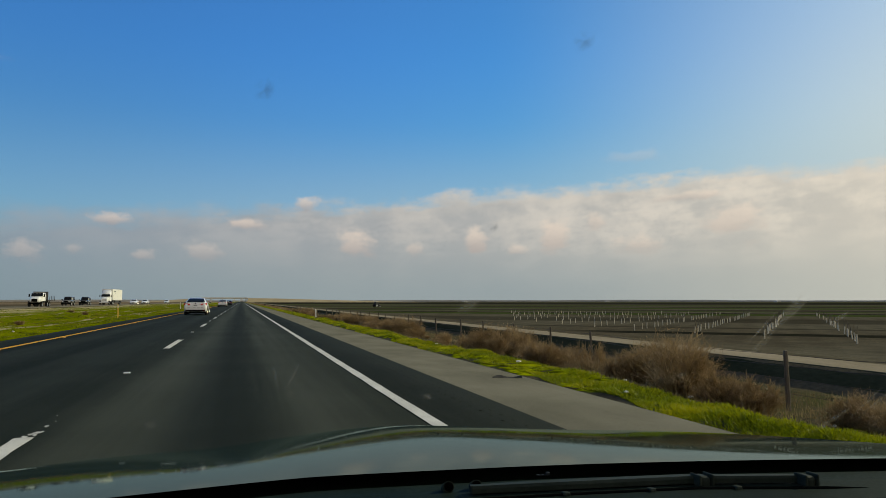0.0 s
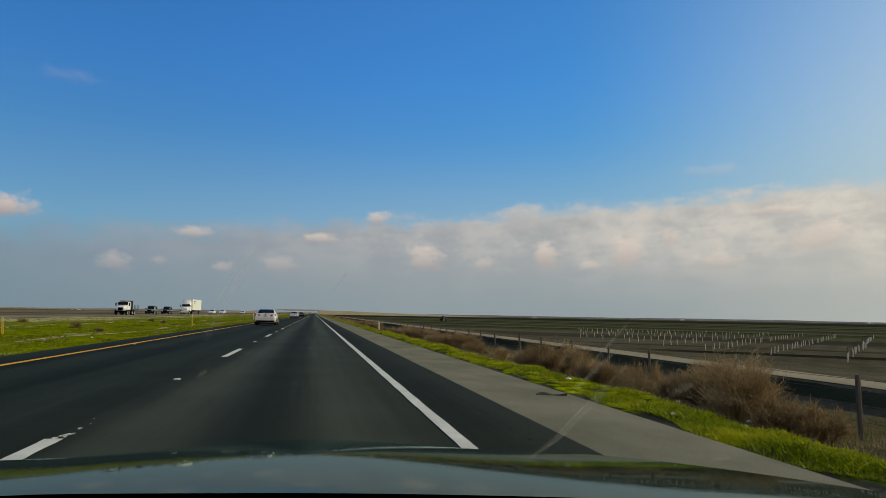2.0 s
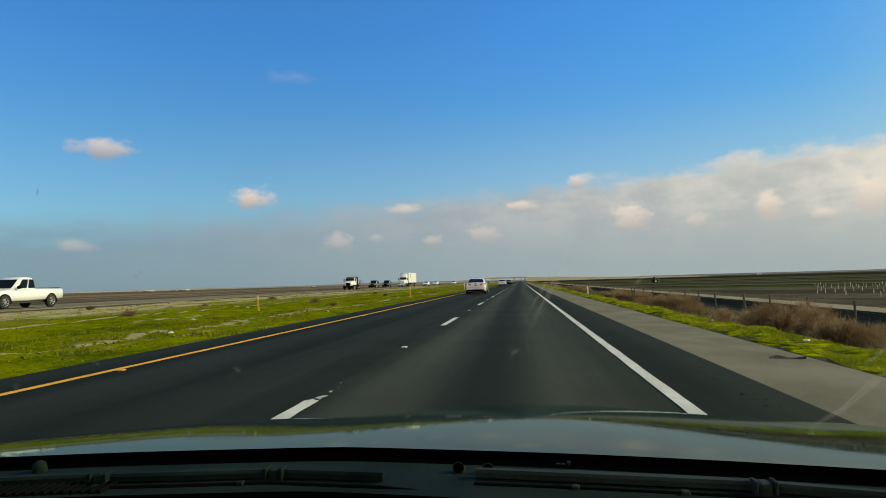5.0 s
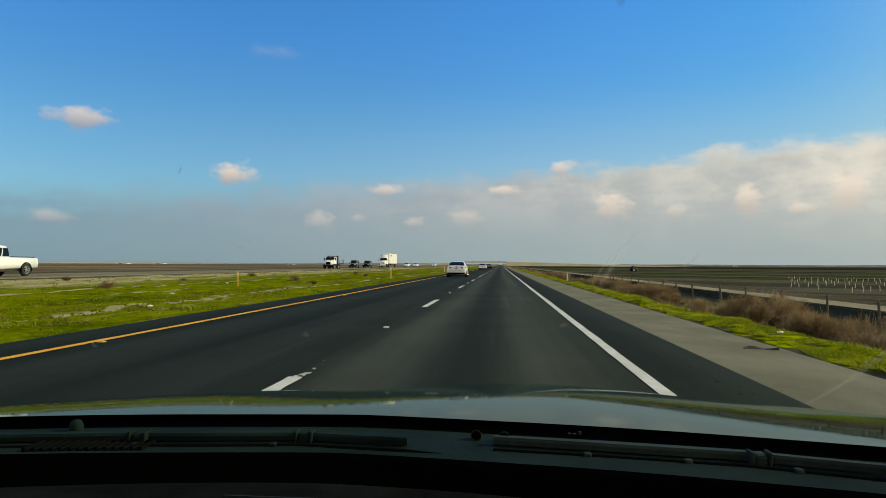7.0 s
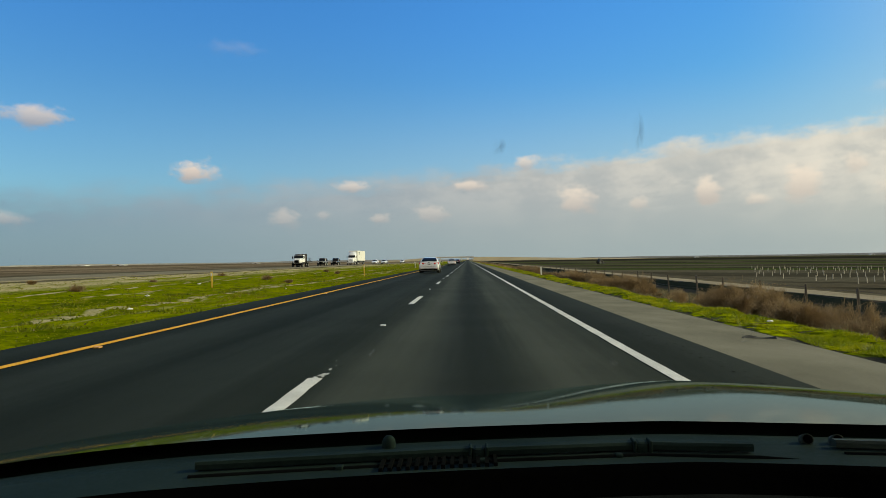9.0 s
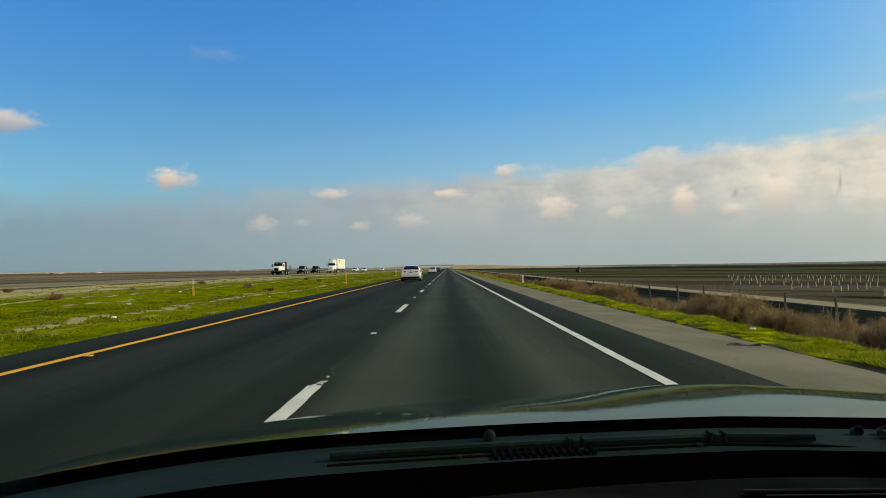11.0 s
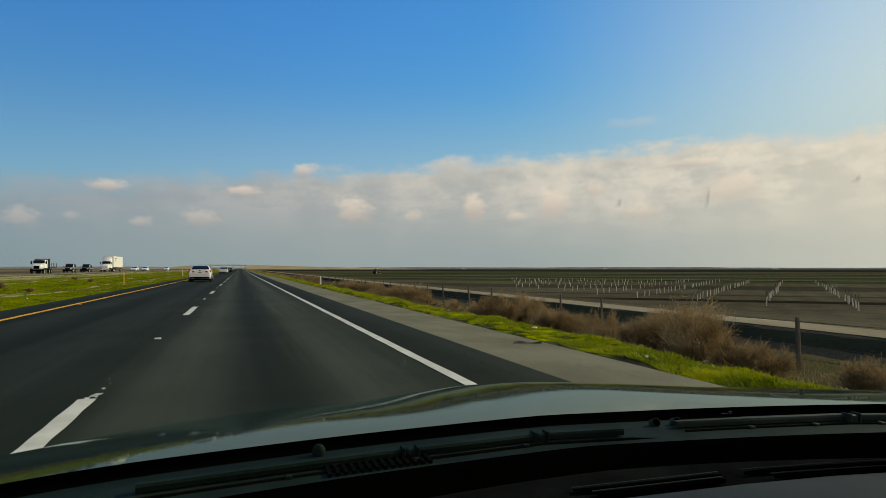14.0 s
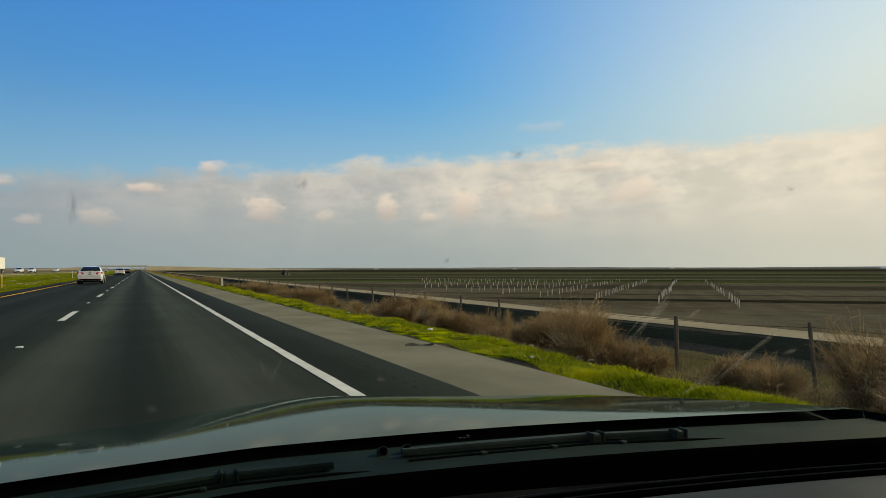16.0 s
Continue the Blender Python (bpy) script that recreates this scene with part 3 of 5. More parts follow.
def dash_mesh(seed, worn):
    rng = random.Random(seed)
    bm = bmesh.new()
    n = 20
    sheet(bm, [[(-0.075 + rng.uniform(-0.006, 0.006), LENGTH * i / n, 0.008), (0, LENGTH * i / n, 0.0095), (0.075 + rng.uniform(-0.006, 0.006), LENGTH * i / n, 0.008)] for i in range(n + 1)])
    for i in range(worn):          # flakes of paint past the worn end
        x, y, r = rng.uniform(-0.08, 0.08), LENGTH + rng.expovariate(3.5), rng.uniform(0.008, 0.03)
        bm.faces.new([bm.verts.new((x + r * math.cos(k) * rng.uniform(0.5, 1), y + r * 2 * math.sin(k), 0.008)) for k in (0, 1.3, 2.5, 3.8, 5.1)])
    return to_mesh("lane_dash", bm, WHITE_LINE)


DASHES = [dash_mesh(s, 14) for s in range(3)]
for i in range(-4, 56):
    d = part("lane_dash", DASHES[i % 3], None, road)
    d.location = (LANE_X, FIRST + PERIOD * i, 0)
    if -3 < i < 40:
        for x, mat, far in ((LANE_X, REFLECTOR, 0.0), (-5.25, AMBER, -2.7)):
            bm = bmesh.new()
            box(bm, -0.05, 0.05, -0.05, 0.05, 0.0, 0.022, 0.012)
            mk = part("road_marker", bm, mat)
            mk.location = (x, FIRST + PERIOD * i + LENGTH + 5.2 + far, 0.003)
            tagged(mk, "small raised white reflective road marker" if far == 0 else "small raised amber reflective road marker", "road marker", "raised road markers")

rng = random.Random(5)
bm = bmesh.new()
for y in np.arange(2.0, 90.0, 0.31):       # milled rumble grooves as flat patches, their shade put into the colour
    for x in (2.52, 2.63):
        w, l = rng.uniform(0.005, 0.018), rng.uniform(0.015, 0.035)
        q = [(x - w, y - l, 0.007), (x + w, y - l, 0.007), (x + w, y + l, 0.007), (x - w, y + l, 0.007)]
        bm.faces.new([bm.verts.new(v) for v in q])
rumble = part("rumble_strip", bm, GROOVE_SHADE, road, "flat dark patches painted as the shade in milled rumble grooves")
tagged(rumble, kind="stuff")


# ---- vegetation ----
def blades(name, count, place, tall, wide, mat, label, category, lean=0.5, seed=1):
    """Many single blades of grass in one mesh."""
    r = np.random.default_rng(seed)
    x, y = place(r, count)
    z = np.array([height(a, b) for a, b in zip(x, y)]) - 0.015
    grow = 1.0 + y / 22.0
    a = r.uniform(0, 2 * np.pi, count)
    lump = 0.5 + 0.5 * np.sin(x * 4.3 + 2.0 * np.sin(y * 1.7)) * np.sin(y * 2.9 + 1.5 * np.sin(x * 2.2 + 1.0))
    h = r.uniform(*tall, count) * (0.6 + 0.8 * r.random(count)) * (0.28 + 1.15 * lump)
    w = wide * grow * r.uniform(0.6, 1.3, count)
    la, ll = r.uniform(0, 2 * np.pi, count), lean * h * r.random(count)
    v = np.empty((count, 3, 3))
    v[:, 0] = np.stack([x - w * np.cos(a), y - w * np.sin(a), z], 1)
    v[:, 1] = np.stack([x + w * np.cos(a), y + w * np.sin(a), z], 1)
    v[:, 2] = np.stack([x + ll * np.cos(la), y + ll * np.sin(la), z + h], 1)
    me = raw_mesh(name, v.reshape(-1, 3).tolist(), np.arange(count * 3).reshape(-1, 3).tolist(), mat)
    return tagged(part(name, me, None), label, category, kind="stuff")


def spread_y(r, n, y0, y1):
    return np.exp(r.uniform(np.log(y0), np.log(y1), n))


def tufted(r, n, x0, x1, y0, y1, clumps, size):
    cx, cy = r.uniform(x0, x1, clumps), spread_y(r, clumps, y0, y1)
    k = r.integers(0, clumps, n)
    s = size * (1 + cy[k] / 40)
    return np.clip(cx[k] + r.normal(0, 1, n) * s, x0, x1), np.maximum(cy[k] + r.normal(0, 1, n) * s, 0.8)


def verge(r, n):
    x, y = tufted(r, n, 4.45, 5.62, 2.5, 170, 5200, 0.07)
    edge = 4.60 + 0.12 * np.sin(y * 1.9) + 0.13 * np.sin(y * 0.63 + 1)
    return np.maximum(x, edge), y


blades("verge_grass", 170000, verge, (0.016, 0.055), 0.0105, GRASS, "bright green grass growing along the gravel shoulder", "grass", 1.6, 3)
blades("median_grass", 62000, lambda r, n: tufted(r, n, -26.0, -6.62, 4.0, 260, 5200, 0.28), (0.015, 0.045), 0.022, MEDIAN_GRASS, "short green grass covering the median", "grass", 0.7, 4)
blades("median_tufts", 16000, lambda r, n: tufted(r, n, -13.0, -6.7, 4.0, 130, 420, 0.10), (0.03, 0.10), 0.012, MEDIAN_GRASS, "low green grass tufts beside the asphalt", "grass", 1.2, 8)
blades("median_weeds", 1300, lambda r, n: tufted(r, n, -26.0, -7.6, 6.0, 200, 170, 0.35), (0.02, 0.06), 0.02, DRY_GRASS, "dry tan weeds scattered through the median grass", "weeds", 0.8, 6)
blades("fence_weeds", 30000, lambda r, n: tufted(r, n, 5.5, 11.0, 2.5, 200, 700, 0.22), (0.03, 0.15), 0.006, DRY_GRASS, "dry tan grass and weeds along the fence", "weeds", 0.9, 7)


def shrub_mesh(seed, r, h, stems):
    """A dry shrub: arching stems from one foot, each with side twigs."""
    g = random.Random(seed)
    vs, fs = [], []

    def ribbon(pts, w):
        base = len(vs)
        side = Vector((g.uniform(-1, 1), g.uniform(-1, 1), g.uniform(-0.3, 0.3))).normalized()
        n = len(pts)
        for i, p in enumerate(pts):
            k = w * (1 - 0.75 * i / (n - 1))
            vs.append(tuple(p - side * k)), vs.append(tuple(p + side * k))
        for i in range(n - 1):
            fs.append((base + 2 * i, base + 2 * i + 1, base + 2 * i + 3, base + 2 * i + 2))

    limbs = [(g.uniform(0, 2 * math.pi), g.uniform(0.25, 1.05), g.uniform(0.55, 1.25), g.uniform(0.5, 1.5)) for k in range(7 + int(9 * r))]
    for i in range(stems):
        turn, reach, rise, load = g.choices(limbs, [q[3] for q in limbs])[0]
        a = turn + g.gauss(0, 0.30)
        out = r * reach * g.uniform(0.55, 1.12)
        up = h * rise * (1 - 0.45 * min(out / r, 1.1) ** 2) * g.uniform(0.45, 1.08)
        foot = Vector((0.3 * out * math.cos(a) + g.gauss(0, 0.06), 0.3 * out * math.sin(a) + g.gauss(0, 0.06), -0.03))
        tip = Vector((out * math.cos(a), out * math.sin(a), up))
        mid = foot.lerp(tip, 0.5) + Vector((g.gauss(0, 0.05), g.gauss(0, 0.05), 0.12 * up))
        ribbon([foot, mid, tip], 0.0050)
        for j in range(9):
            t = g.uniform(0.35, 1.0)
            p = foot.lerp(mid, t * 2) if t < 0.5 else mid.lerp(tip, t * 2 - 1)
            d = Vector((g.gauss(0, 1) + math.cos(a) * 0.6, g.gauss(0, 1) + math.sin(a) * 0.6, g.gauss(0.7, 0.6))).normalized() * g.uniform(0.07, 0.22)
            ribbon([p, p + d * 0.55 + Vector((g.gauss(0, 0.012), 0, 0)), p + d], 0.0036)
    return raw_mesh("shrub", vs, fs, TWIG)


SHRUBS = [shrub_mesh(s, r, h, n) for s, r, h, n in ((1, 0.55, 0.55, 420), (2, 0.75, 0.68, 560), (3, 0.45, 0.40, 320), (4, 0.85, 0.78, 640), (5, 0.6, 0.42, 380), (6, 0.38, 0.28, 240))]


def shrub(x, y, kind, k=1.0, label="dry brown leafless shrub beside the fence"):
    ob = part("shrub", SHRUBS[kind], None)
    ob.location, ob.rotation_euler, ob.scale = (x, y, height(x, y) + 0.01), (0, 0, (x * 7 + y * 3) % 6.28), (k, k, k * 0.95)
    return tagged(ob, label, "shrub", "roadside shrubs")


g = random.Random(21)
y = 3.2
while y < 95:
    thick = 1.5 * noise.noise((y * 0.17, 3.3, 0.5)) + 0.20
    for j in range(3 if thick > 0.2 else (2 if thick > 0.0 else (1 if thick > -0.3 else 0))):
        kind = g.choice((0, 1, 1, 2, 3, 3)) if thick > 0 else g.choice((2, 4, 5))
        shrub(g.uniform(6.2, 7.7) + (0.3 if kind == 3 else 0), y + g.uniform(-0.5, 0.5), kind, g.choice((g.uniform(0.42, 0.75), g.uniform(0.75, 1.22))) * (0.75 if thick < 0.12 else 1.0))
    y += g.uniform(0.9, 1.6) * (1.0 if y < 45 else 1.8)
for x, y, kind in ((-16.5, 27.0, 4), (-14.0, 45.0, 4), (-19.5, 40.0, 5), (-12.5, 62.0, 2), (-21.0, 55.0, 4), (-17.0, 78.0, 4), (-10.5, 38.0, 5), (-22.5, 33.0, 5)):
    shrub(x, y, kind, 0.7, "low dry brown weed clump in the median grass")


def far_scrub():
    """Low scrub along the fence, too far off to tell apart."""
    g = random.Random(9)
    vs, fs = [], []
    for i in range(420):
        x, y = g.uniform(5.9, 8.4), 95 * math.exp(g.uniform(0, 2.4))
        r, h = g.uniform(0.5, 1.0), g.uniform(0.35, 0.75)
        for j in range(46):
            a, t = g.uniform(0, 6.28), g.random()
            p = Vector((x + r * t * math.cos(a), y + r * 1.6 * t * math.sin(a), height(x, min(y, 400)) + h * (1 - 0.5 * t * t) * g.uniform(0.4, 1)))
            q = Vector((x + 0.3 * (p.x - x), y + 0.3 * (p.y - y), height(x, min(y, 400)) - 0.05))
            w = 0.022 + y * 0.00012
            k = len(vs)
            vs.extend([tuple(q - Vector((w, 0, 0))), tuple(q + Vector((w, 0, 0))), tuple(p)])
            fs.append((k, k + 1, k + 2))
    tagged(part("far_scrub", raw_mesh("far_scrub", vs, fs, TWIG), None), "distant dry brown scrub along the fence line", "scrub", kind="stuff")


far_scrub()


# ---- fence, marker posts, young orchard ----
def fence():
    fx = 8.15
    f = empty("fence", pose(fx, 0, 0), "low wire fence on weathered wooden posts", "fence")
    g = random.Random(31)
    y, tops = 3.2, []
    meshes = []
    for s in range(4):
        bm = bmesh.new()
        r = 0.024 + 0.004 * s
        lathe(bm, [(-0.3, 0.0), (-0.3, r), (0.4, r * 1.02), (0.88, r * 0.95), (0.92, r * 0.8), (0.93, 0.0)], 8, "z")
        for v in bm.verts:
            v.co.x += 0.008 * noise.noise((v.co.z * 3, s, 0.0))
        meshes.append(to_mesh("post", bm, WOOD))
    while y < 130:
        p = part("post", meshes[g.randrange(4)], None, f)
        lx, ly = g.gauss(0, 3), g.gauss(0, 4)
        p.location, p.rotation_euler = (g.gauss(0, 0.05), y, height(fx, y)), (radians(ly), radians(lx), g.random() * 6)
        tops.append((0.0, y, height(fx, y)))
        y += g.uniform(2.3, 3.0) if y < 60 else 5.0
    for h in (0.26, 0.48, 0.68, 0.85):
        bm = bmesh.new()
        pts = []
        for a, b in zip(tops, tops[1:]):
            pts += [(0.05, a[1], a[2] + h), (0.05, 0.5 * (a[1] + b[1]), 0.5 * (a[2] + b[2]) + h - 0.025)]
        tube(bm, pts, 0.004, 4)
        part("wire", bm, WIRE, f, "thin rusty fence wire")


fence()


def marker_post(x, y, tall, mat, label):
    p = empty("marker_post", pose(x, y, height(x, y), 1.5, -2, 4), label, "marker post", "roadside marker posts")
    bm = boxed(-0.05, 0.05, -0.012, 0.012, -0.1, tall, 0.006)
    part("blade", bm, mat, p)
    part("reflector", boxed(-0.035, 0.035, -0.017, -0.0125, tall - 0.22, tall - 0.06, 0.002), REFLECTOR, p, "pale reflective patch")
    part("foot", boxed(-0.07, 0.07, -0.03, 0.03, -0.1, 0.05, 0.01), PLASTIC, p, "black base socket")


marker_post(-12.9, 32.5, 0.85, POST_YELLOW, "tall yellow plastic marker post in the median grass")
marker_post(-8.3, 52.0, 1.0, POST_YELLOW, "yellow plastic marker post beside the carriageway")
marker_post(-8.1, 100.0, 1.0, WHITE_PLASTIC, "white plastic marker post beside the carriageway")
marker_post(5.0, 46.0, 0.6, WHITE_PLASTIC, "white plastic marker post on the grass verge")


def orchard():
    c, s = math.cos(radians(45)), math.sin(radians(45))
    bm = bmesh.new()
    lathe(bm, [(0.0, 0.036), (0.02, 0.027), (0.36, 0.024), (0.365, 0.020), (0.1, 0.018)], 8, "z")
    guard = to_mesh("tree_guard", bm, TUBE, True)
    bm = bmesh.new()
    tube(bm, [(0, 0, -0.05), (0.01, 0, 0.3), (0.0, 0.01, 0.62)], [0.016, 0.014, 0.008], 5)
    tube(bm, [(0.0, 0.01, 0.5), (0.05, 0.03, 0.72)], [0.008, 0.004], 4)
    tube(bm, [(0.0, 0.0, 0.46), (-0.05, 0.02, 0.68)], [0.007, 0.004], 4)
    stem = to_mesh("stem", bm, WOOD)
    g = random.Random(77)
    spots = []
    for i in range(17):
        p = 2.2 - 3.4 * i
        for j in range(34):
            q = 27.0 + 0.35 * i + 1.75 * j
            x, y = (q + p) * s + g.gauss(0, 0.06), (q - p) * c + g.gauss(0, 0.06)
            if x > 21.5 and x > 0.42 * y and g.random() > 0.16:
                spots.append((math.hypot(x, y), x, y))
    spots.sort()
    for far, x, y in spots[:290]:
        t = empty("sapling", pose(x, y, height(x, y), g.gauss(0, 3), g.gauss(0, 3), g.uniform(0, 360)), "leafless orchard sapling in a pale tan tree guard", "young tree", "orchard saplings")
        part("tree_guard", guard, None, t, "pale weathered guard tube")
        part("stem", stem, None, t)
    bm = bmesh.new()
    for far, x, y in spots[290:]:
        lathe(bm, [(0.0, 0.028), (0.36, 0.023), (0.36, 0.0)], 6, "z", pose(x, y, height(x, y), g.gauss(0, 3), g.gauss(0, 3), 0))
    tagged(part("far_saplings", bm, TUBE), "distant rows of pale tree guards in the orchard", "young trees", kind="stuff")


orchard()


# ---- vehicles ----
def wheel(parent, x, y, r, w, side, lift=0.0):
    """side: 1 faces +x; lift: how far the hub sits up into the body."""
    m = pose(x, y, r + lift)
    bm = lathe(bmesh.new(), [(-w / 2, r * 0.62), (-w / 2, r * 0.9), (-w * 0.36, r), (w * 0.36, r), (w / 2, r * 0.9), (w / 2, r * 0.62)], 20, "x", m)
    wh = part("wheel", bm, RUBBER, parent, "black rubber tyre", True)
    bm = bmesh.new()
    o = side * w * 0.5
    lathe(bm, [(o - side * 0.03, r * 0.64), (o + side * 0.002, r * 0.63), (o - side * 0.02, r * 0.56)], 18, "x", m)
    for k in range(7):
        t = 2 * math.pi * k / 7
        d, e = Vector((0, math.cos(t), math.sin(t))), Vector((0, -math.sin(t), math.cos(t)))
        c = Vector((x + o - side * 0.012, y, r + lift))
        bm.faces.new([bm.verts.new(c + d * a + e * b) for a, b in ((0.03, -0.035), (r * 0.6, -0.025), (r * 0.6, 0.025), (0.03, 0.035))])
    lathe(bm, [(o - side * 0.01, 0.0), (o - side * 0.006, r * 0.17), (o - side * 0.03, r * 0.19)], 12, "x", m)
    part("rim", bm, ALLOY, wh, "bright alloy rim")
    part("wheel_well", lathe(bmesh.new(), [(-w * 0.3 * side, 0.0), (o - side * 0.03, r * 0.6)], 14, "x", m), PLASTIC, wh, "dark brake recess")
    arch = lathe(bmesh.new(), [(o - side * 0.07, r * 1.16), (o - side * 0.004, r * 1.14), (o - side * 0.012, r * 1.0), (o - side * 0.06, r * 0.98)], 24, "x", m)
    for v in [v for v in arch.verts if v.co.z < r * 0.7 + lift]:
        v.co.z = r * 0.7 + lift
    part("wheel_arch", arch, PLASTIC, parent, "dark wheel arch lip")
    return wh


def shell(stations):
    """Lower body through stations (y, half width, bottom, top)."""
    grid = []
    for y, w, b, t in stations:
        half = [(0.0, b), (w * 0.8, b), (w * 0.965, b + 0.1 * (t - b)), (w, b + 0.42 * (t - b)), (w * 0.99, b + 0.72 * (t - b)), (w * 0.945, t - 0.05 * (t - b)), (w * 0.84, t), (w * 0.4, t + 0.025), (0.0, t + 0.03)]
        ring = [(x, y, z) for x, z in half] + [(-x, y, z) for x, z in reversed(half[1:-1])]
        grid.append(ring)
    bm = bmesh.new()
    rows = [[bm.verts.new(p) for p in r] for r in grid]
    n = len(rows[0])
    for a, b in zip(rows, rows[1:]):
        for i in range(n):
            bm.faces.new((a[i], a[(i + 1) % n], b[(i + 1) % n], b[i]))
    bm.faces.new(rows[0]), bm.faces.new(list(reversed(rows[-1])))
    return bm


class Cabin:
    """Glasshouse through levels (z, front y, rear y, half width)."""

    def __init__(self, levels):
        self.lv = levels

    def at(self, z):
        zs = [l[0] for l in self.lv]
        return [curve(zs, [l[k] for l in self.lv], z) for k in (1, 2, 3)]

    def mesh(self):
        bm = bmesh.new()
        rows = []
        for z, f, r, w in self.lv:
            c = 0.16 * w
            pts = [(w - c, r), (w, r + c * 1.6), (w * 1.015, 0.5 * (f + r)), (w, f - c * 1.6), (w - c, f), (0, f + 0.05), (-w + c, f), (-w, f - c * 1.6), (-w * 1.015, 0.5 * (f + r)), (-w, r + c * 1.6), (-w + c, r), (0, r - 0.04)]
            rows.append([bm.verts.new((x, y, z)) for x, y in pts])
        for a, b in zip(rows, rows[1:]):
            for i in range(12):
                bm.faces.new((a[i], a[(i + 1) % 12], b[(i + 1) % 12], b[i]))
        bm.faces.new(rows[-1])
        return bm

    def screen(self, front, z0, z1, k=0.84):
        """Front or rear window, a little proud."""
        grid = []
        for i in range(5):
            z = z0 + (z1 - z0) * i / 4
            f, r, w = self.at(z)
            w *= k
            y = f + 0.018 if front else r - 0.018
            bow = 0.045 if front else -0.036
            grid.append([(w * s, y + bow * (1 - s * s), z + 0.006) for s in (-1, -0.5, 0, 0.5, 1)])
        bm = bmesh.new()
        sheet(bm, grid)
        return bm

    def side(self, s, z0, z1, a, b, slope=0.1):
        """Side window between the fractions a and b of the cabin's length."""
        grid = []
        for i in range(4):
            z = z0 + (z1 - z0) * i / 3
            f, r, w = self.at(z)
            grid.append([(s * (w * 1.012 + 0.012), r + (f - r) * t, z) for t in (a, 0.5 * (a + b), b)])
        bm = bmesh.new()
        sheet(bm, grid)
        return bm


def lamp(name, parent, pts, mat, label, push):
    """A lens as a small pillow on four corners."""
    bm = bmesh.new()
    c = [Vector(p) for p in pts]
    mid = sum(c, Vector()) / 4
    o = Vector(push)
    outer = [bm.verts.new(p) for p in c]
    inner = [bm.verts.new(mid + (p - mid) * 0.8 + o) for p in c]
    for i in range(4):
        bm.faces.new((outer[i], outer[(i + 1) % 4], inner[(i + 1) % 4], inner[i]))
    bm.faces.new(inner)
    return part(name, bm, mat, parent, label)


def sedan(m, paint, label, group="cars on the road"):
    c = empty("sedan", m, label, "car", group)
    body = part("body", shell([(-2.44, 0.72, 0.50, 0.80), (-2.40, 0.83, 0.36, 0.96), (-2.28, 0.89, 0.27, 1.05), (-1.7, 0.92, 0.23, 1.05), (-0.8, 0.925, 0.20, 1.00), (0.0, 0.925, 0.20, 0.98),
                               (0.9, 0.92, 0.20, 0.97), (1.5, 0.90, 0.20, 0.92), (2.1, 0.86, 0.22, 0.80), (2.36, 0.76, 0.28, 0.69), (2.44, 0.6, 0.38, 0.58)]), paint, c, smooth=True)
    cb = Cabin([(0.96, 1.08, -1.98, 0.85), (1.12, 0.72, -1.72, 0.79), (1.30, 0.30, -1.28, 0.70), (1.42, -0.02, -0.86, 0.60), (1.465, -0.28, -0.55, 0.42), (1.472, -0.34, -0.48, 0.2)])
    roof = part("roof", cb.mesh(), paint, c, smooth=True)
    part("rear_window", cb.screen(False, 1.06, 1.40, 0.9), CAR_GLASS, c, "dark tinted rear window")
    part("windshield", cb.screen(True, 1.02, 1.38), CAR_GLASS, c, "dark windshield")
    for s in (-1, 1):
        part("side_window", cb.side(s, 1.03, 1.36, 0.22, 0.48), CAR_GLASS, c)
        part("side_window", cb.side(s, 1.03, 1.36, 0.51, 0.80), CAR_GLASS, c)
        lamp("tail_lamp", c, [(s * 0.40, -2.445, 0.83), (s * 0.90, -2.33, 0.81), (s * 0.91, -2.31, 1.00), (s * 0.46, -2.44, 0.95)], TAIL_RED, "red tail lamp", (0, -0.03, 0))
        lamp("headlamp", c, [(s * 0.5, 2.35, 0.62), (s * 0.78, 2.26, 0.64), (s * 0.8, 2.22, 0.74), (s * 0.55, 2.33, 0.70)], LAMP_CLEAR, "clear headlamp", (0, 0.03, 0.01))
        mir = part("mirror", boxed(-0.10, 0.10, -0.06, 0.06, 0, 0.13, 0.03, m=pose(s * 1.02, 0.62, 0.98)), paint, c, "door mirror")
        part("mirror_glass", boxed(-0.08, 0.08, -0.064, -0.0605, 0.02, 0.11, m=pose(s * 1.02, 0.62, 0.98)), CAR_GLASS, mir)
        part("exhaust_tip", lathe(bmesh.new(), [(-2.46, 0.02), (-2.46, 0.045), (-2.36, 0.045)], 12, "y", pose(s * 0.55, 0, 0.30)), CHROME, c, "chrome exhaust tip")
        for y in (-1.42, 1.43):
            wheel(c, s * 0.83, y, 0.335, 0.22, s)
    part("bumper_insert", boxed(-0.78, 0.78, -2.46, -2.36, 0.30, 0.44, 0.015), PLASTIC, c, "black lower bumper strip")
    part("boot_seam", boxed(-0.62, 0.62, -2.452, -2.40, 0.615, 0.622, 0.0), PLASTIC, c)
    pl = part("number_plate", boxed(-0.16, 0.16, -2.458, -2.43, 0.74, 0.89, 0.006), PLATE, c, "pale number plate")
    for i in range(3):
        part("plate_bar", boxed(-0.11 + 0.08 * i, -0.05 + 0.08 * i, -2.461, -2.458, 0.785, 0.845), INK, pl)
    part("boot_trim", boxed(-0.40, 0.40, -2.447, -2.41, 0.915, 0.93, 0.004), CHROME, c, "thin chrome boot trim")
    part("boot_lip", boxed(-0.70, 0.70, -2.37, -2.22, 1.045, 1.075, 0.012), paint, c, "low spoiler lip on the boot edge")
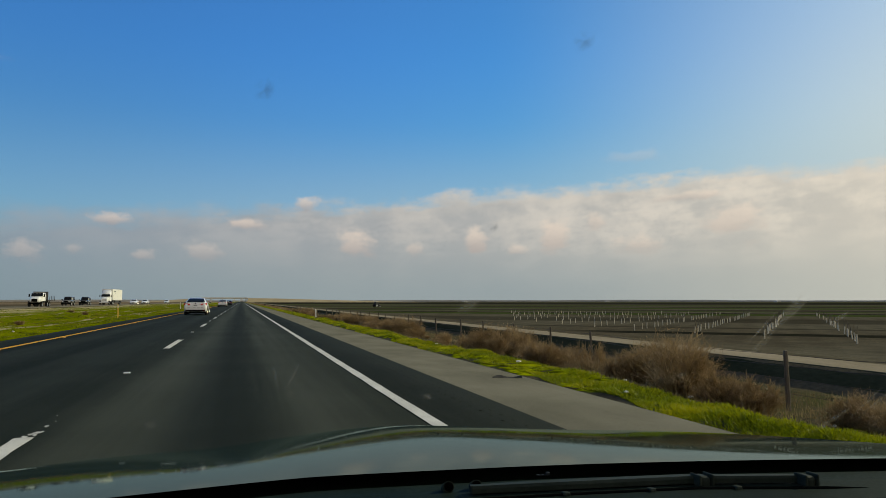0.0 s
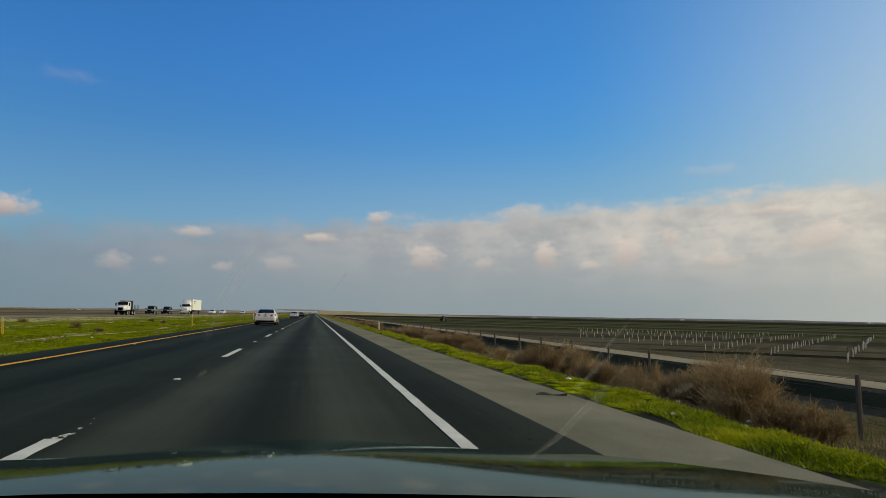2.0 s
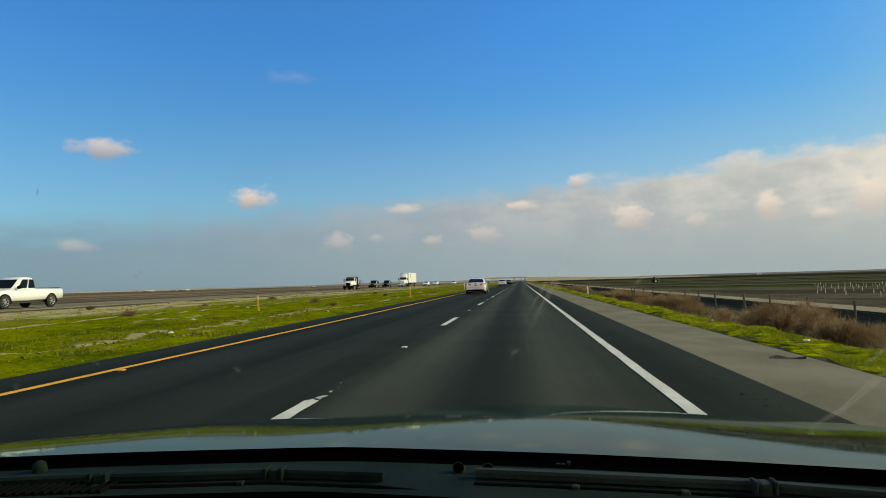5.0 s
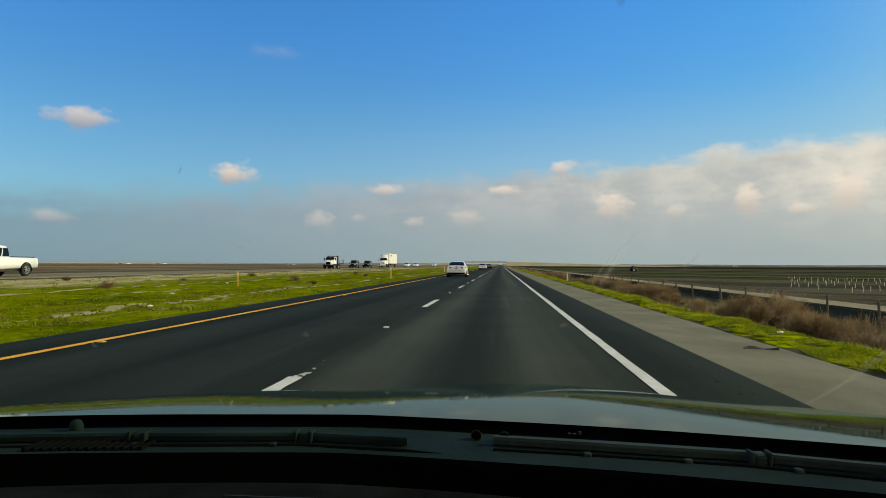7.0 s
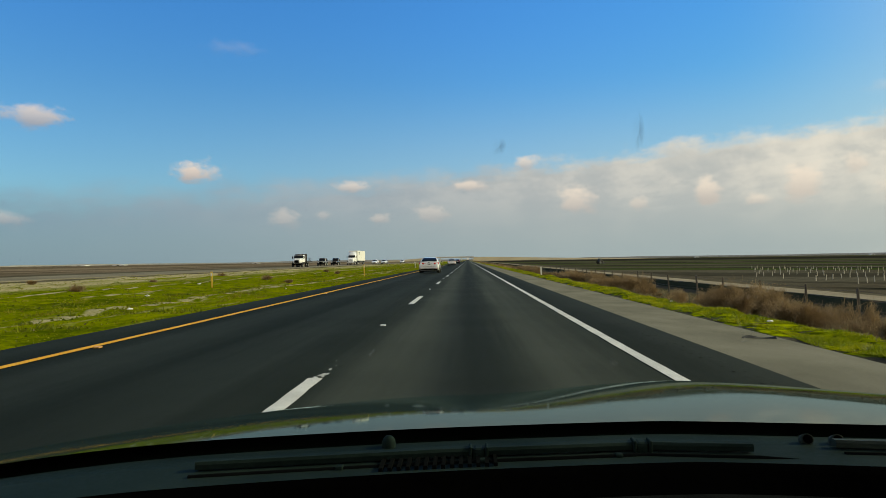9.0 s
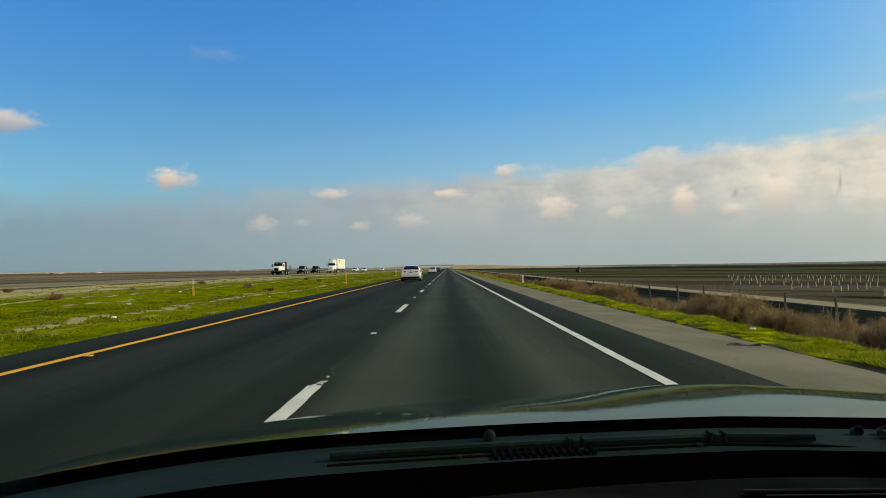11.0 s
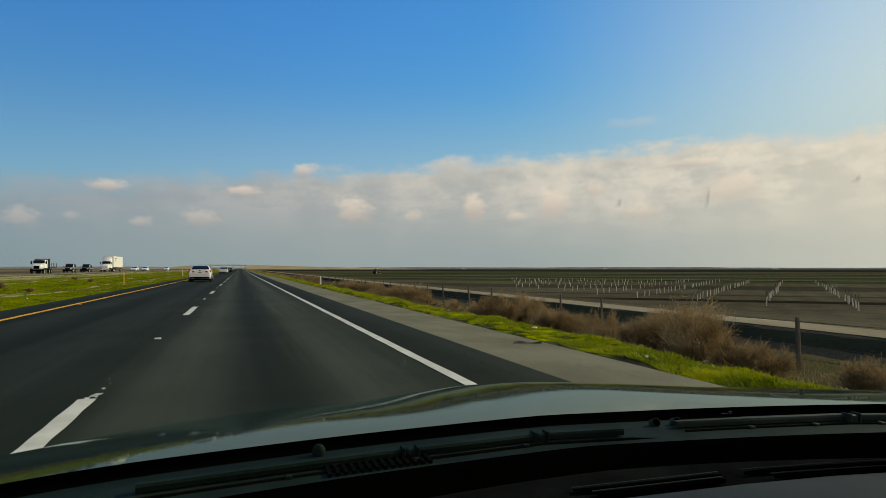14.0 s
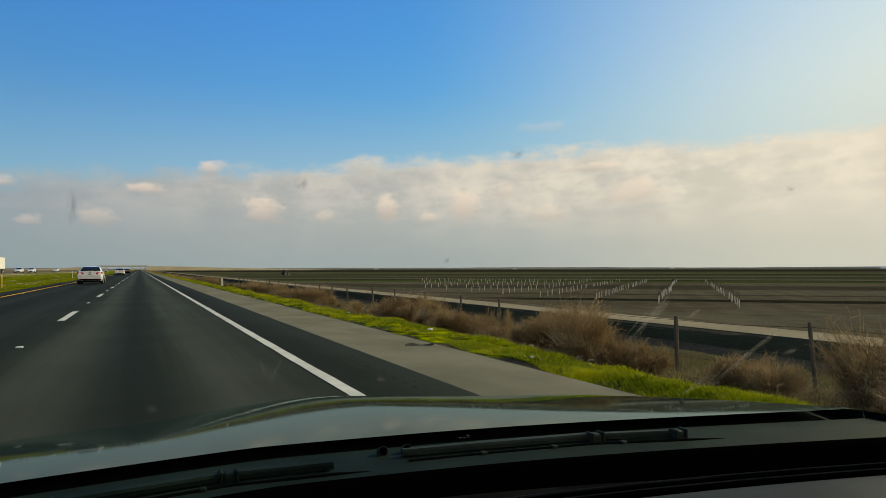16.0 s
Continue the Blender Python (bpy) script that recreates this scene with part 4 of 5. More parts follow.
    part("badge", lathe(bmesh.new(), [(-2.452, 0.0), (-2.45, 0.05), (-2.42, 0.055)], 14, "y", pose(0, 0, 0.975)), INK, c, "dark round badge")
    for s in (-1, 1):
        lamp("reverse_lamp", c, [(s * 0.46, -2.452, 0.775), (s * 0.78, -2.40, 0.77), (s * 0.80, -2.385, 0.815), (s * 0.44, -2.45, 0.825)], LAMP_CLEAR, "clear reversing lamp", (0, -0.02, 0))
        part("reflector", boxed(s * 0.68 - 0.07, s * 0.68 + 0.07, -2.468, -2.44, 0.41, 0.435, 0.004), TAIL_RED, c, "small red bumper reflector")
        part("sill", boxed(s * 0.90 - 0.03, s * 0.90 + 0.03, -1.0, 1.0, 0.20, 0.27, 0.01), PLASTIC, c, "dark sill strip")
        part("door_seam", boxed(s * 0.926 - 0.003, s * 0.926 + 0.003, -0.165, -0.155, 0.32, 0.95), PLASTIC, c)
    part("aerial", boxed(-0.015, 0.015, -0.05, 0.05, 0, 0.05, 0.01, m=pose(0, -0.62, 1.465)), PLASTIC, c, "black roof aerial fin")
    part("underbody", boxed(-0.8, 0.8, -2.2, 2.2, 0.16, 0.26, 0.03), PLASTIC, c, "dark underbody")
    part("grille", boxed(-0.42, 0.42, 2.38, 2.455, 0.36, 0.52, 0.02), PLASTIC, c, "dark front grille")
    return c


def pickup(m, paint, label, jeep=False):
    c = empty("off_road_car" if jeep else "pickup_truck", m, label, "car" if jeep else "pickup truck", "oncoming traffic")
    if jeep:
        st = [(-1.95, 0.80, 0.5, 1.05), (-1.9, 0.84, 0.45, 1.1), (0.5, 0.84, 0.45, 1.1), (0.7, 0.80, 0.45, 1.12), (1.9, 0.70, 0.5, 1.08), (1.97, 0.66, 0.55, 1.04)]
        cb = Cabin([(1.08, 0.62, -1.92, 0.80), (1.45, 0.50, -1.90, 0.76), (1.78, 0.36, -1.86, 0.70), (1.82, 0.25, -1.75, 0.60)])
        ys, r = (-1.25, 1.3), 0.40
    else:
        st = [(-2.95, 0.90, 0.55, 1.12), (-2.9, 0.96, 0.5, 1.18), (-0.6, 0.97, 0.45, 1.18), (0.0, 0.97, 0.42, 1.16), (1.3, 0.96, 0.42, 1.14), (2.5, 0.92, 0.45, 1.06), (2.9, 0.84, 0.5, 0.96), (2.95, 0.78, 0.55, 0.9)]
        cb = Cabin([(1.14, 1.35, -0.72, 0.90), (1.45, 0.95, -0.68, 0.84), (1.82, 0.50, -0.60, 0.74), (1.89, 0.30, -0.45, 0.6)])
        ys, r = (-1.85, 1.95), 0.41
    part("body", shell(st), paint, c, smooth=True)
    part("cab", cb.mesh(), paint, c, smooth=True)
    z0, z1 = (1.15, 1.70) if jeep else (1.22, 1.74)
    part("windshield", cb.screen(True, z0, z1), CAR_GLASS, c, "dark windshield")
    part("rear_window", cb.screen(False, z0 + 0.08, z1, 0.7), CAR_GLASS, c)
    for s in (-1, 1):
        part("side_window", cb.side(s, z0, z1, 0.12, 0.42), CAR_GLASS, c)
        part("side_window", cb.side(s, z0, z1, 0.47, 0.84), CAR_GLASS, c)
        fy = st[-1][0]
        lamp("headlamp", c, [(s * 0.45, fy + 0.005, 0.74), (s * 0.72, fy - 0.03, 0.74), (s * 0.72, fy - 0.03, 0.92), (s * 0.45, fy + 0.005, 0.92)], LAMP_CLEAR, "clear headlamp", (0, 0.03, 0))
        part("mirror", boxed(-0.11, 0.11, -0.06, 0.06, 0, 0.18, 0.03, m=pose(s * 1.07, cb.at(z0)[0] - 0.25, z0 - 0.05)), PLASTIC, c, "black door mirror")
        for y in ys:
            wheel(c, s * (st[1][1] - 0.09), y, r, 0.24, s)
    part("grille", boxed(-0.42, 0.42, st[-1][0] - 0.02, st[-1][0] + 0.035, 0.66, 0.92, 0.02), PLASTIC, c, "black front grille")
    part("bumper", boxed(-0.86, 0.86, st[-1][0] - 0.05, st[-1][0] + 0.12, 0.42, 0.6, 0.04), PLASTIC if jeep else CHROME, c, "front bumper")
    if not jeep:
        part("load_bed", boxed(-0.78, 0.78, -2.85, -0.75, 1.10, 1.225, 0.01), PLASTIC, c, "dark open load bed")
    part("underbody", boxed(-0.75, 0.75, st[0][0] + 0.2, st[-1][0] - 0.2, 0.3, 0.55, 0.03), STEEL, c, "dark chassis")
    return c


def lorry(m, flat, label):
    """A bonneted lorry with a box trailer, or with a rack and flat bed."""
    c = empty("flatbed_truck" if flat else "semi_truck", m, label, "truck", "oncoming traffic")
    k = 0.82 if flat else 1.0
    part("bonnet", shell([(3.0 * k, 1.0 * k, 0.7, 2.0 * k), (4.2 * k, 0.85 * k, 0.7, 1.85 * k), (4.7 * k, 0.72 * k, 0.75, 1.6 * k), (4.78 * k, 0.6 * k, 0.85, 1.4 * k)]), WHITE_PAINT, c, "white bonnet", True)
    top = 2.75 * k if flat else 3.6
    cb = Cabin([(0.9, 3.1 * k, 0.9 * k, 1.12 * k), (2.0 * k, 3.05 * k, 0.9 * k, 1.12 * k), (2.75 * k, 2.75 * k, 0.9 * k, 1.08 * k)] + ([] if flat else [(3.3, 2.1, 0.9, 1.02), (3.75, 1.3, 0.95, 0.9)]))
    part("cab", cb.mesh(), WHITE_PAINT, c, "white cab", True)
    part("windshield", cb.screen(True, 2.05 * k, 2.68 * k, 0.9), CAR_GLASS, c, "dark windshield")
    part("grille", boxed(-0.5 * k, 0.5 * k, 4.72 * k, 4.80 * k, 0.95 * k, 1.55 * k, 0.02), PLASTIC if flat else CHROME, c, "front grille")
    part("bumper", boxed(-1.1 * k, 1.1 * k, 4.6 * k, 4.86 * k, 0.42, 0.8 * k, 0.05), PLASTIC if flat else CHROME, c, "front bumper")
    for s in (-1, 1):
        part("side_window", cb.side(s, 2.05 * k, 2.6 * k, 0.5, 0.85), CAR_GLASS, c)
        part("mirror", boxed(-0.06, 0.12, -0.08, 0.08, 0, 0.6 * k, 0.03, m=pose(s * 1.3 * k, 3.1 * k, 1.9 * k)), PLASTIC, c, "tall black door mirror")
        lamp("headlamp", c, [(s * 0.56 * k, 4.72 * k, 1.0 * k), (s * 0.74 * k, 4.6 * k, 1.0 * k), (s * 0.76 * k, 4.58 * k, 1.25 * k), (s * 0.58 * k, 4.7 * k, 1.25 * k)], LAMP_CLEAR, "clear headlamp", (0, 0.04, 0))
        for y in ((3.9 * k, 0.2, -1.1) if flat else (3.9, 0.1, -1.2, -10.6, -11.9)):
            wheel(c, s * 1.02 * k, y, 0.5 * k, 0.3, s)
    part("chassis", boxed(-0.45, 0.45, -2.0 if flat else -12.6, 3.9 * k, 0.62, 0.95, 0.03), STEEL, c, "dark chassis rails")
    if flat:
        part("load_bed", boxed(-1.15, 1.15, -3.6, 0.6, 0.95, 1.1, 0.02), STEEL, c, "dark steel flat bed")
        part("headboard", boxed(-1.1, 1.1, 0.45, 0.55, 1.1, 2.45, 0.02), STEEL, c, "dark headboard rack")
        for y in (-3.5, -2.5, -1.5, -0.5):
            for s in (-1, 1):
                part("stake", boxed(s * 1.1 - 0.03, s * 1.1 + 0.03, y - 0.03, y + 0.03, 1.1, 1.75, 0.005), STEEL, c)
    else:
        t = part("trailer", boxed(-1.28, 1.28, -13.2, 0.55, 1.15, 4.05, 0.05), TRAILER, c, "white box trailer")
        part("skirt", boxed(-1.2, 1.2, -9.0, -3.0, 0.55, 1.14, 0.02), STEEL, c, "dark side skirt")
        for s in (-1, 1):
            for i, (a, b, z) in enumerate(((-3.6, -1.2, 3.3), (-2.6, -1.9, 2.75))):
                part("sign_bar", boxed(s * 1.283 - 0.003, s * 1.283 + 0.003, a, b, z, z + 0.3), INK, t)
    return c


AWAY, TOWARDS = 0, 180
sedan(pose(-3.62, 62.0, 0.005, 0, 0, AWAY), WHITE_PAINT, "white saloon car with red tail lamps in the passing lane")
sedan(pose(-3.7, 150.0, 0.005, 0, 0, AWAY), WHITE_PAINT, "distant white saloon car in the passing lane")
sedan(pose(-3.5, 215.0, 0.005, 0, 0, AWAY), DARK_PAINT, "distant dark saloon car in the passing lane")
lorry(pose(0.1, 760.0, 0.005, 0, 0, AWAY), False, "far white truck in the near lane")
Z_FAR = 0.305
lorry(pose(-33.2, 190.0, Z_FAR, 0, 0, TOWARDS), False, "white semi truck with a box trailer coming the other way")
lorry(pose(-31.6, 124.0, Z_FAR, 0, 0, TOWARDS), True, "white flatbed truck with a dark rack coming the other way")
pickup(pose(-30.2, 37.0, Z_FAR, 0, 0, TOWARDS), WHITE_PAINT, "white pickup truck coming the other way")
pickup(pose(-33.4, 150.0, Z_FAR, 0, 0, TOWARDS), GREY_PAINT, "dark grey off-road car coming the other way", True)
pickup(pose(-33.2, 164.0, Z_FAR, 0, 0, TOWARDS), DARK_PAINT, "black off-road car coming the other way", True)
for x, y, p, w in ((-30.0, 212.0, WHITE_PAINT, "white saloon car coming the other way"), (-30.0, 235.0, WHITE_PAINT, "distant white car coming the other way"),
                   (-33.0, 262.0, GREY_PAINT, "distant grey car coming the other way"), (-30.0, 300.0, WHITE_PAINT, "far white car coming the other way")):
    sedan(pose(x, y, Z_FAR, 0, 0, TOWARDS), p, w, "oncoming traffic")


# ---- roadside odds and ends ----
def tyre_scrap(x, y, turn):
    bm = bmesh.new()
    rows = []
    for i in range(9):
        t = i / 8
        c = 0.10 * math.sin(t * 3.0) + 0.03 * math.sin(t * 11)
        rows.append([(-0.45 + 0.9 * t, c - 0.07 - 0.02 * math.sin(t * 9), 0.012), (-0.45 + 0.9 * t, c, 0.05 + 0.03 * math.sin(t * 7)), (-0.45 + 0.9 * t, c + 0.08 + 0.02 * math.sin(t * 13), 0.010)])
    sheet(bm, rows)
    ob = part("tyre_scrap", bm, RUBBER)
    ob.matrix_basis = pose(x, y, -0.037, 0, 0, turn) @ Matrix.Diagonal((0.5, 0.6, 0.6, 1))
    tagged(ob, "curled strip of black tyre tread on the gravel shoulder", "debris")


def litter(x, y, k):
    g = random.Random(int(x * 31 + y * 17))
    bm = bmesh.new()
    bmesh.ops.create_icosphere(bm, subdivisions=2, radius=1.0)
    for v in bm.verts:
        v.co *= 0.75 + 0.5 * g.random()
        v.co.z = (v.co.z + 0.6) * 0.55
    ob = part("litter", bm, WHITE_PLASTIC)
    ob.location, ob.scale, ob.rotation_euler = (x, y, height(x, y) + 0.02), (k, k * 1.5, k), (0, 0, g.random() * 6)
    tagged(ob, "small crumpled white scrap of litter lying in the grass", "litter", "roadside litter")


tyre_scrap(4.05, 9.6, -8)
for x, y, k in ((4.75, 7.4, 0.03), (5.2, 11.8, 0.035), (6.4, 8.3, 0.03), (5.9, 15.5, 0.03), (7.2, 6.6, 0.03), (-9.0, 17.0, 0.05), (-12.0, 24.0, 0.06), (-15.0, 36.0, 0.07), (-8.2, 29.0, 0.04),
                (5.95, 7.0, 0.028), (6.05, 7.9, 0.022), (6.0, 9.4, 0.03), (5.75, 12.9, 0.025), (5.5, 18.4, 0.035), (4.1, 13.5, 0.016), (3.6, 8.9, 0.014)):
    litter(x, y, k)


def tractor(x, y, turn):
    t = empty("tractor", pose(x, y, height(x, y), 0, 0, turn), "small dark farm tractor standing in the ploughed field", "tractor")
    t.scale = (0.62, 0.62, 0.62)
    part("bonnet", shell([(0.2, 0.42, 0.75, 1.5), (1.4, 0.40, 0.75, 1.45), (1.9, 0.34, 0.8, 1.3)]), STEEL, t, smooth=True)
    cb = Cabin([(0.9, 0.3, -0.9, 0.6), (1.5, 0.3, -0.9, 0.62), (2.4, 0.15, -0.8, 0.56), (2.5, 0.2, -0.85, 0.58)])
    part("cab", cb.mesh(), STEEL, t)
    part("windshield", cb.screen(True, 1.5, 2.35), CAR_GLASS, t)
    part("roof", boxed(-0.68, 0.68, -0.95, 0.4, 2.5, 2.6, 0.04), SHED, t, "pale cab roof")
    for s in (-1, 1):
        wheel(t, s * 0.75, -0.6, 0.78, 0.4, s)
        wheel(t, s * 0.65, 1.45, 0.5, 0.3, s)


tractor(37.0, 186.0, -60)


# ---- distance ----
def overpass():
    o = empty("overpass", pose(0, 1250, 0), "long pale concrete overpass crossing the motorway far ahead", "bridge")
    part("deck", boxed(-68, 12, -6, 6, 5.6, 7.2, 0.2), CONCRETE, o)
    part("parapet", boxed(-68, 12, -6.3, -6.02, 7.0, 8.2, 0.05), CONCRETE, o)
    for x in (-52, -32, -12, 8):
        part("pier", boxed(x - 0.9, x + 0.9, -4, 4, -1, 5.6, 0.3), CONCRETE, o)
    bm = bmesh.new()
    sheet(bm, [[(x, y, z) for x, z in ((9, -1), (12, 7.0), (60, 6.5), (140, 4.2), (260, 1.5), (380, -1))] for y in (-7, 7)])
    sheet(bm, [[(x, y, z) for x, z in ((9, -1), (12, 7.0), (60, 6.5), (140, 4.2), (260, 1.5), (380, -1))] if t else [(x, -30, -1) for x in (9, 12, 60, 140, 260, 380)] for t, y in ((0, -30), (1, -7))])
    part("embankment", bm, DRY_SLOPE, o, "dry grassy embankment")
    bm = bmesh.new()
    sheet(bm, [[(x, -30, -1) for x in (-230, -140, -68, -65)], [(x, -7, z) for x, z in ((-230, -0.5), (-140, 2.4), (-68, 7.0), (-65, -1))]])
    part("embankment", bm, DRY_SLOPE, o, "dry grassy embankment")


overpass()


def distant_hills():
    """A low ridge beyond the fields, broken by gaps, its haze painted pale."""
    bm = bmesh.new()
    grid = []
    for i in range(241):
        a = radians(-75 + 0.65 * i)
        h = 4 + 9 * (0.5 + noise.noise((i * 0.045, 2.0, 0.0))) + 3 * noise.noise((i * 0.3, 5.0, 0.0))
        grid.append([(4350 * math.sin(a), 4350 * math.cos(a), -2), (4350 * math.sin(a), 4350 * math.cos(a), max(2.0, h)), (4600 * math.sin(a), 4600 * math.cos(a), -2)])
    sheet(bm, grid)
    tagged(part("distant_hills", bm, FAR_HILL), "low ridge far beyond the fields, paled by painted haze", "hills", kind="structure")


distant_hills()


def shed(x, y, w, h):
    s = empty("shed", pose(x, y, curve(PROFILE_X, PROFILE_Z, x)), "far white farm shed on the horizon", "building", "farm sheds")
    bm = bmesh.new()
    sheet(bm, [[(-w, d, 0), (-w, d, h), (0, d, h * 1.35), (w, d, h), (w, d, 0)] for d in (-w * 0.6, w * 0.6)])
    for d in (-w * 0.6, w * 0.6):
        bm.faces.new([bm.verts.new(p) for p in ((-w, d, 0), (-w, d, h), (0, d, h * 1.35), (w, d, h), (w, d, 0))])
    part("wall", bm, SHED, s)
    part("door", boxed(-w * 0.25, w * 0.25, -w * 0.6 - 0.1, -w * 0.6 - 0.02, 0, h * 0.7), STEEL, s, "dark door")


for x, y, w, h in ((900, 1500, 5, 2.6), (1250, 1300, 6, 2.6), (480, 1400, 4, 2.4), (1550, 950, 6, 2.8), (330, 1700, 4, 3), (-700, 1300, 12, 1.6), (-900, 1500, 16, 1.6), (-520, 1600, 9, 1.8)):
    shed(x, y, w, h)


# ---- the car that carries the camera ----
CX, HALF, SIT = 0.20, 1.18, -0.08             # its middle, half width, and how far the sprung body sits down on its wheels


def hood_rear(u):
    return 1.0553 - 0.2255 * abs(u) ** 1.3517


def hood_z(u, y):
    """Crowned hood that falls steadily to the nose, with a raised middle that starts at a crease on the driver's side."""
    a = min(abs(u), 1.0)
    h = max(y - hood_rear(u), 0.0)
    z = 0.97 + 0.053 * a ** 2.6017 - 0.0866 * max(a - 0.2187, 0.0) ** 2 - (0.21 if u < 0 else 0.0) * max(a - 0.55, 0.0) ** 2
    s = smooth(-0.22, 0.32, u)
    fall = 0.0932 - 0.0485 * u * u + (-0.0398 + 0.0821 * u * u) * s
    bend = 0.0612 + 0.0495 * u * u + (-0.0008 - 0.0681 * u * u) * s
    k = smooth(-0.30, -0.80, u)             # the driver's side rolls off earlier
    r = smooth(0.28, 0.78, u)               # and the far side more gently
    return z - (fall + 0.06 * k + 0.035 * r) * h - (bend - 0.045 * k - 0.020 * r) * h * h


def side_z(s, y):
    return hood_z(s, max(y, hood_rear(1.0))) + (0.03 * (hood_rear(1.0) - y) if y < hood_rear(1.0) else 0.0)


def own_car():
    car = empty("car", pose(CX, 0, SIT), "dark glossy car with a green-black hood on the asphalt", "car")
    us = [-1.0 + 0.025 * i for i in range(81)]
    bm = bmesh.new()
    rows = []
    for k in range(41):
        t = k / 40
        rows.append([(HALF * u, hood_rear(u) + (2.53 - 0.28 * abs(u) ** 3 - hood_rear(u)) * t ** 1.2, 0.0) for u in us])
    rows = [[(x, y, hood_z(x / HALF, y)) for x, y, z in r] for r in rows]
    sheet(bm, rows)
    part("hood", bm, GREEN_BLACK, car, "glossy green-black hood that mirrors the sky", True)
    # fenders and nose
    for s in (-1, 1):
        # rear stretch of the fender drawn black so it mirrors no sky
        for name, mat, ys in (("fender_rear", PLASTIC, [-0.2, 0.25, 0.5, 0.7, hood_rear(1.0) - 0.01]), ("fender", GREEN_BLACK, [hood_rear(1.0) - 0.008, 1.0, 1.1, 1.3, 1.5, 1.75, 2.0, 2.2, 2.25])):
            bm = bmesh.new()
            sheet(bm, [[(s * (HALF + 0.002), y, side_z(s, y) - 0.003), (s * (HALF + 0.015), y, side_z(s, y) - 0.06), (s * (HALF + 0.03), y, min(0.6, side_z(s, y) - 0.1)), (s * (HALF + 0.01), y, 0.25)] for y in ys])
            part(name, bm, mat, car, smooth=True)
        part("door", boxed(s * 1.17 - 0.03, s * 1.17 + 0.03, -1.15, -0.205, 0.25, 0.97, 0.02), GREEN_BLACK, car)
        part("door", boxed(s * 1.17 - 0.03, s * 1.17 + 0.03, -2.1, -1.16, 0.25, 0.97, 0.02), GREEN_BLACK, car)
        bm = bmesh.new()
        tube(bm, [(s * 1.16, -0.20, 0.95), (s * 1.09, -0.22, 1.2), (s * 1.0, -0.24, 1.44)], 0.035, 8)
        part("pillar", bm, GREEN_BLACK, car, "dark windshield pillar")
        part("pillar", tube(bmesh.new(), [(s * 1.14, -1.15, 0.95), (s * 0.96, -1.15, 1.45)], 0.04, 8), GREEN_BLACK, car)
        part("pillar", tube(bmesh.new(), [(s * 1.14, -2.1, 0.95), (s * 0.94, -2.0, 1.43)], 0.06, 8), GREEN_BLACK, car)
        # side windows out of view, made opaque to keep sun off the dashboard
        bm = bmesh.new()
        sheet(bm, [[(s * (1.155 - 0.037 * i), -0.20 - 0.01 * i, 0.95 + 0.115 * i), (s * (1.15 - 0.04 * i), -1.15, 0.95 + 0.12 * i), (s * (1.15 - 0.045 * i), -2.08, 0.95 + 0.115 * i)] for i in range(5)])
        part("side_window", bm, CAR_GLASS, car, "opaque dark side window added to shade the dashboard")
        for y in (-1.6, 1.55):
            wheel(car, s * 1.09, y, 0.34, 0.23, s, -SIT)
    part("nose", shell([(2.1, 1.0, 0.25, 0.40), (2.45, 0.9, 0.28, 0.40), (2.56, 0.75, 0.3, 0.38)]), GREEN_BLACK, car, smooth=True)
    # roof out of view, closes the cabin and darkens the dashboard
    part("roof", shell([(-2.3, 0.90, 1.36, 1.40), (-1.9, 0.96, 1.41, 1.455), (-0.9, 1.01, 1.45, 1.50), (-0.24, 1.02, 1.45, 1.49), (-0.05, 0.80, 1.45, 1.48), (0.09, 0.45, 1.44, 1.465)]), LINING, car, "roof with a dark lining", True)
    part("tail", shell([(-3.1, 0.95, 0.3, 0.85), (-2.7, 1.1, 0.28, 1.0), (-2.1, 1.16, 0.25, 1.02)]), GREEN_BLACK, car, smooth=True)
    part("rear_shelf", boxed(-1.0, 1.0, -2.2, -1.3, 0.85, 0.98, 0.02), LINING, car)
    # rear window out of view, opaque as well to keep light out
    bm = bmesh.new()
    sheet(bm, [[(-1.0, -2.6, 1.0), (1.0, -2.6, 1.0)], [(-0.82, -2.28, 1.38), (0.82, -2.28, 1.38)]])
    part("rear_window", bm, CAR_GLASS, car, "dark tinted rear window")
    part("floor_pan", boxed(-0.95, 0.95, -2.0, 1.5, 0.2, 0.3, 0.02), LINING, car)
    # cowl, from the hood's rear edge to the foot of the glass
    def cowl_z(x):
        return hood_z(x / HALF, hood_rear(x / HALF)) - 0.012

    bm = bmesh.new()
    sheet(bm, [[(0.995 * HALF * u, hood_rear(u) + dy, hood_z(u, hood_rear(u)) + dz) for u in us] for dy, dz in ((0.14, -0.024), (0.03, -0.028), (-0.006, -0.028), (-0.026, -0.014), (-0.09, -0.012), (-0.17, -0.013))])
    part("cowl", bm, COWL, car, "dark green-black plastic cowl panel", True)
    # rear rows of the cowl, drawn flat black
    bm = bmesh.new()
    sheet(bm, [[(0.995 * HALF * u, hood_rear(u) + dy, hood_z(u, hood_rear(u)) + dz) for u in us] for dy, dz in ((-0.17, -0.013), (-0.19, -0.010), (-0.21, -0.012), (-0.24, -0.05), (-0.45, -0.12))])
    part("black_cowl_strip", bm, SLOT, car, "black band under the foot of the glass", True)
    bm = bmesh.new()
    for i in range(14):                                   # louvres of the fresh air intake
        x = -0.42 + 0.0115 * i
        y = hood_rear(x / HALF)
        box(bm, x, x + 0.005, y - 0.16, y - 0.10, cowl_z(x) - 0.01, cowl_z(x) + 0.004)
    part("intake_louvre", bm, PLASTIC, car, "ribbed air intake")
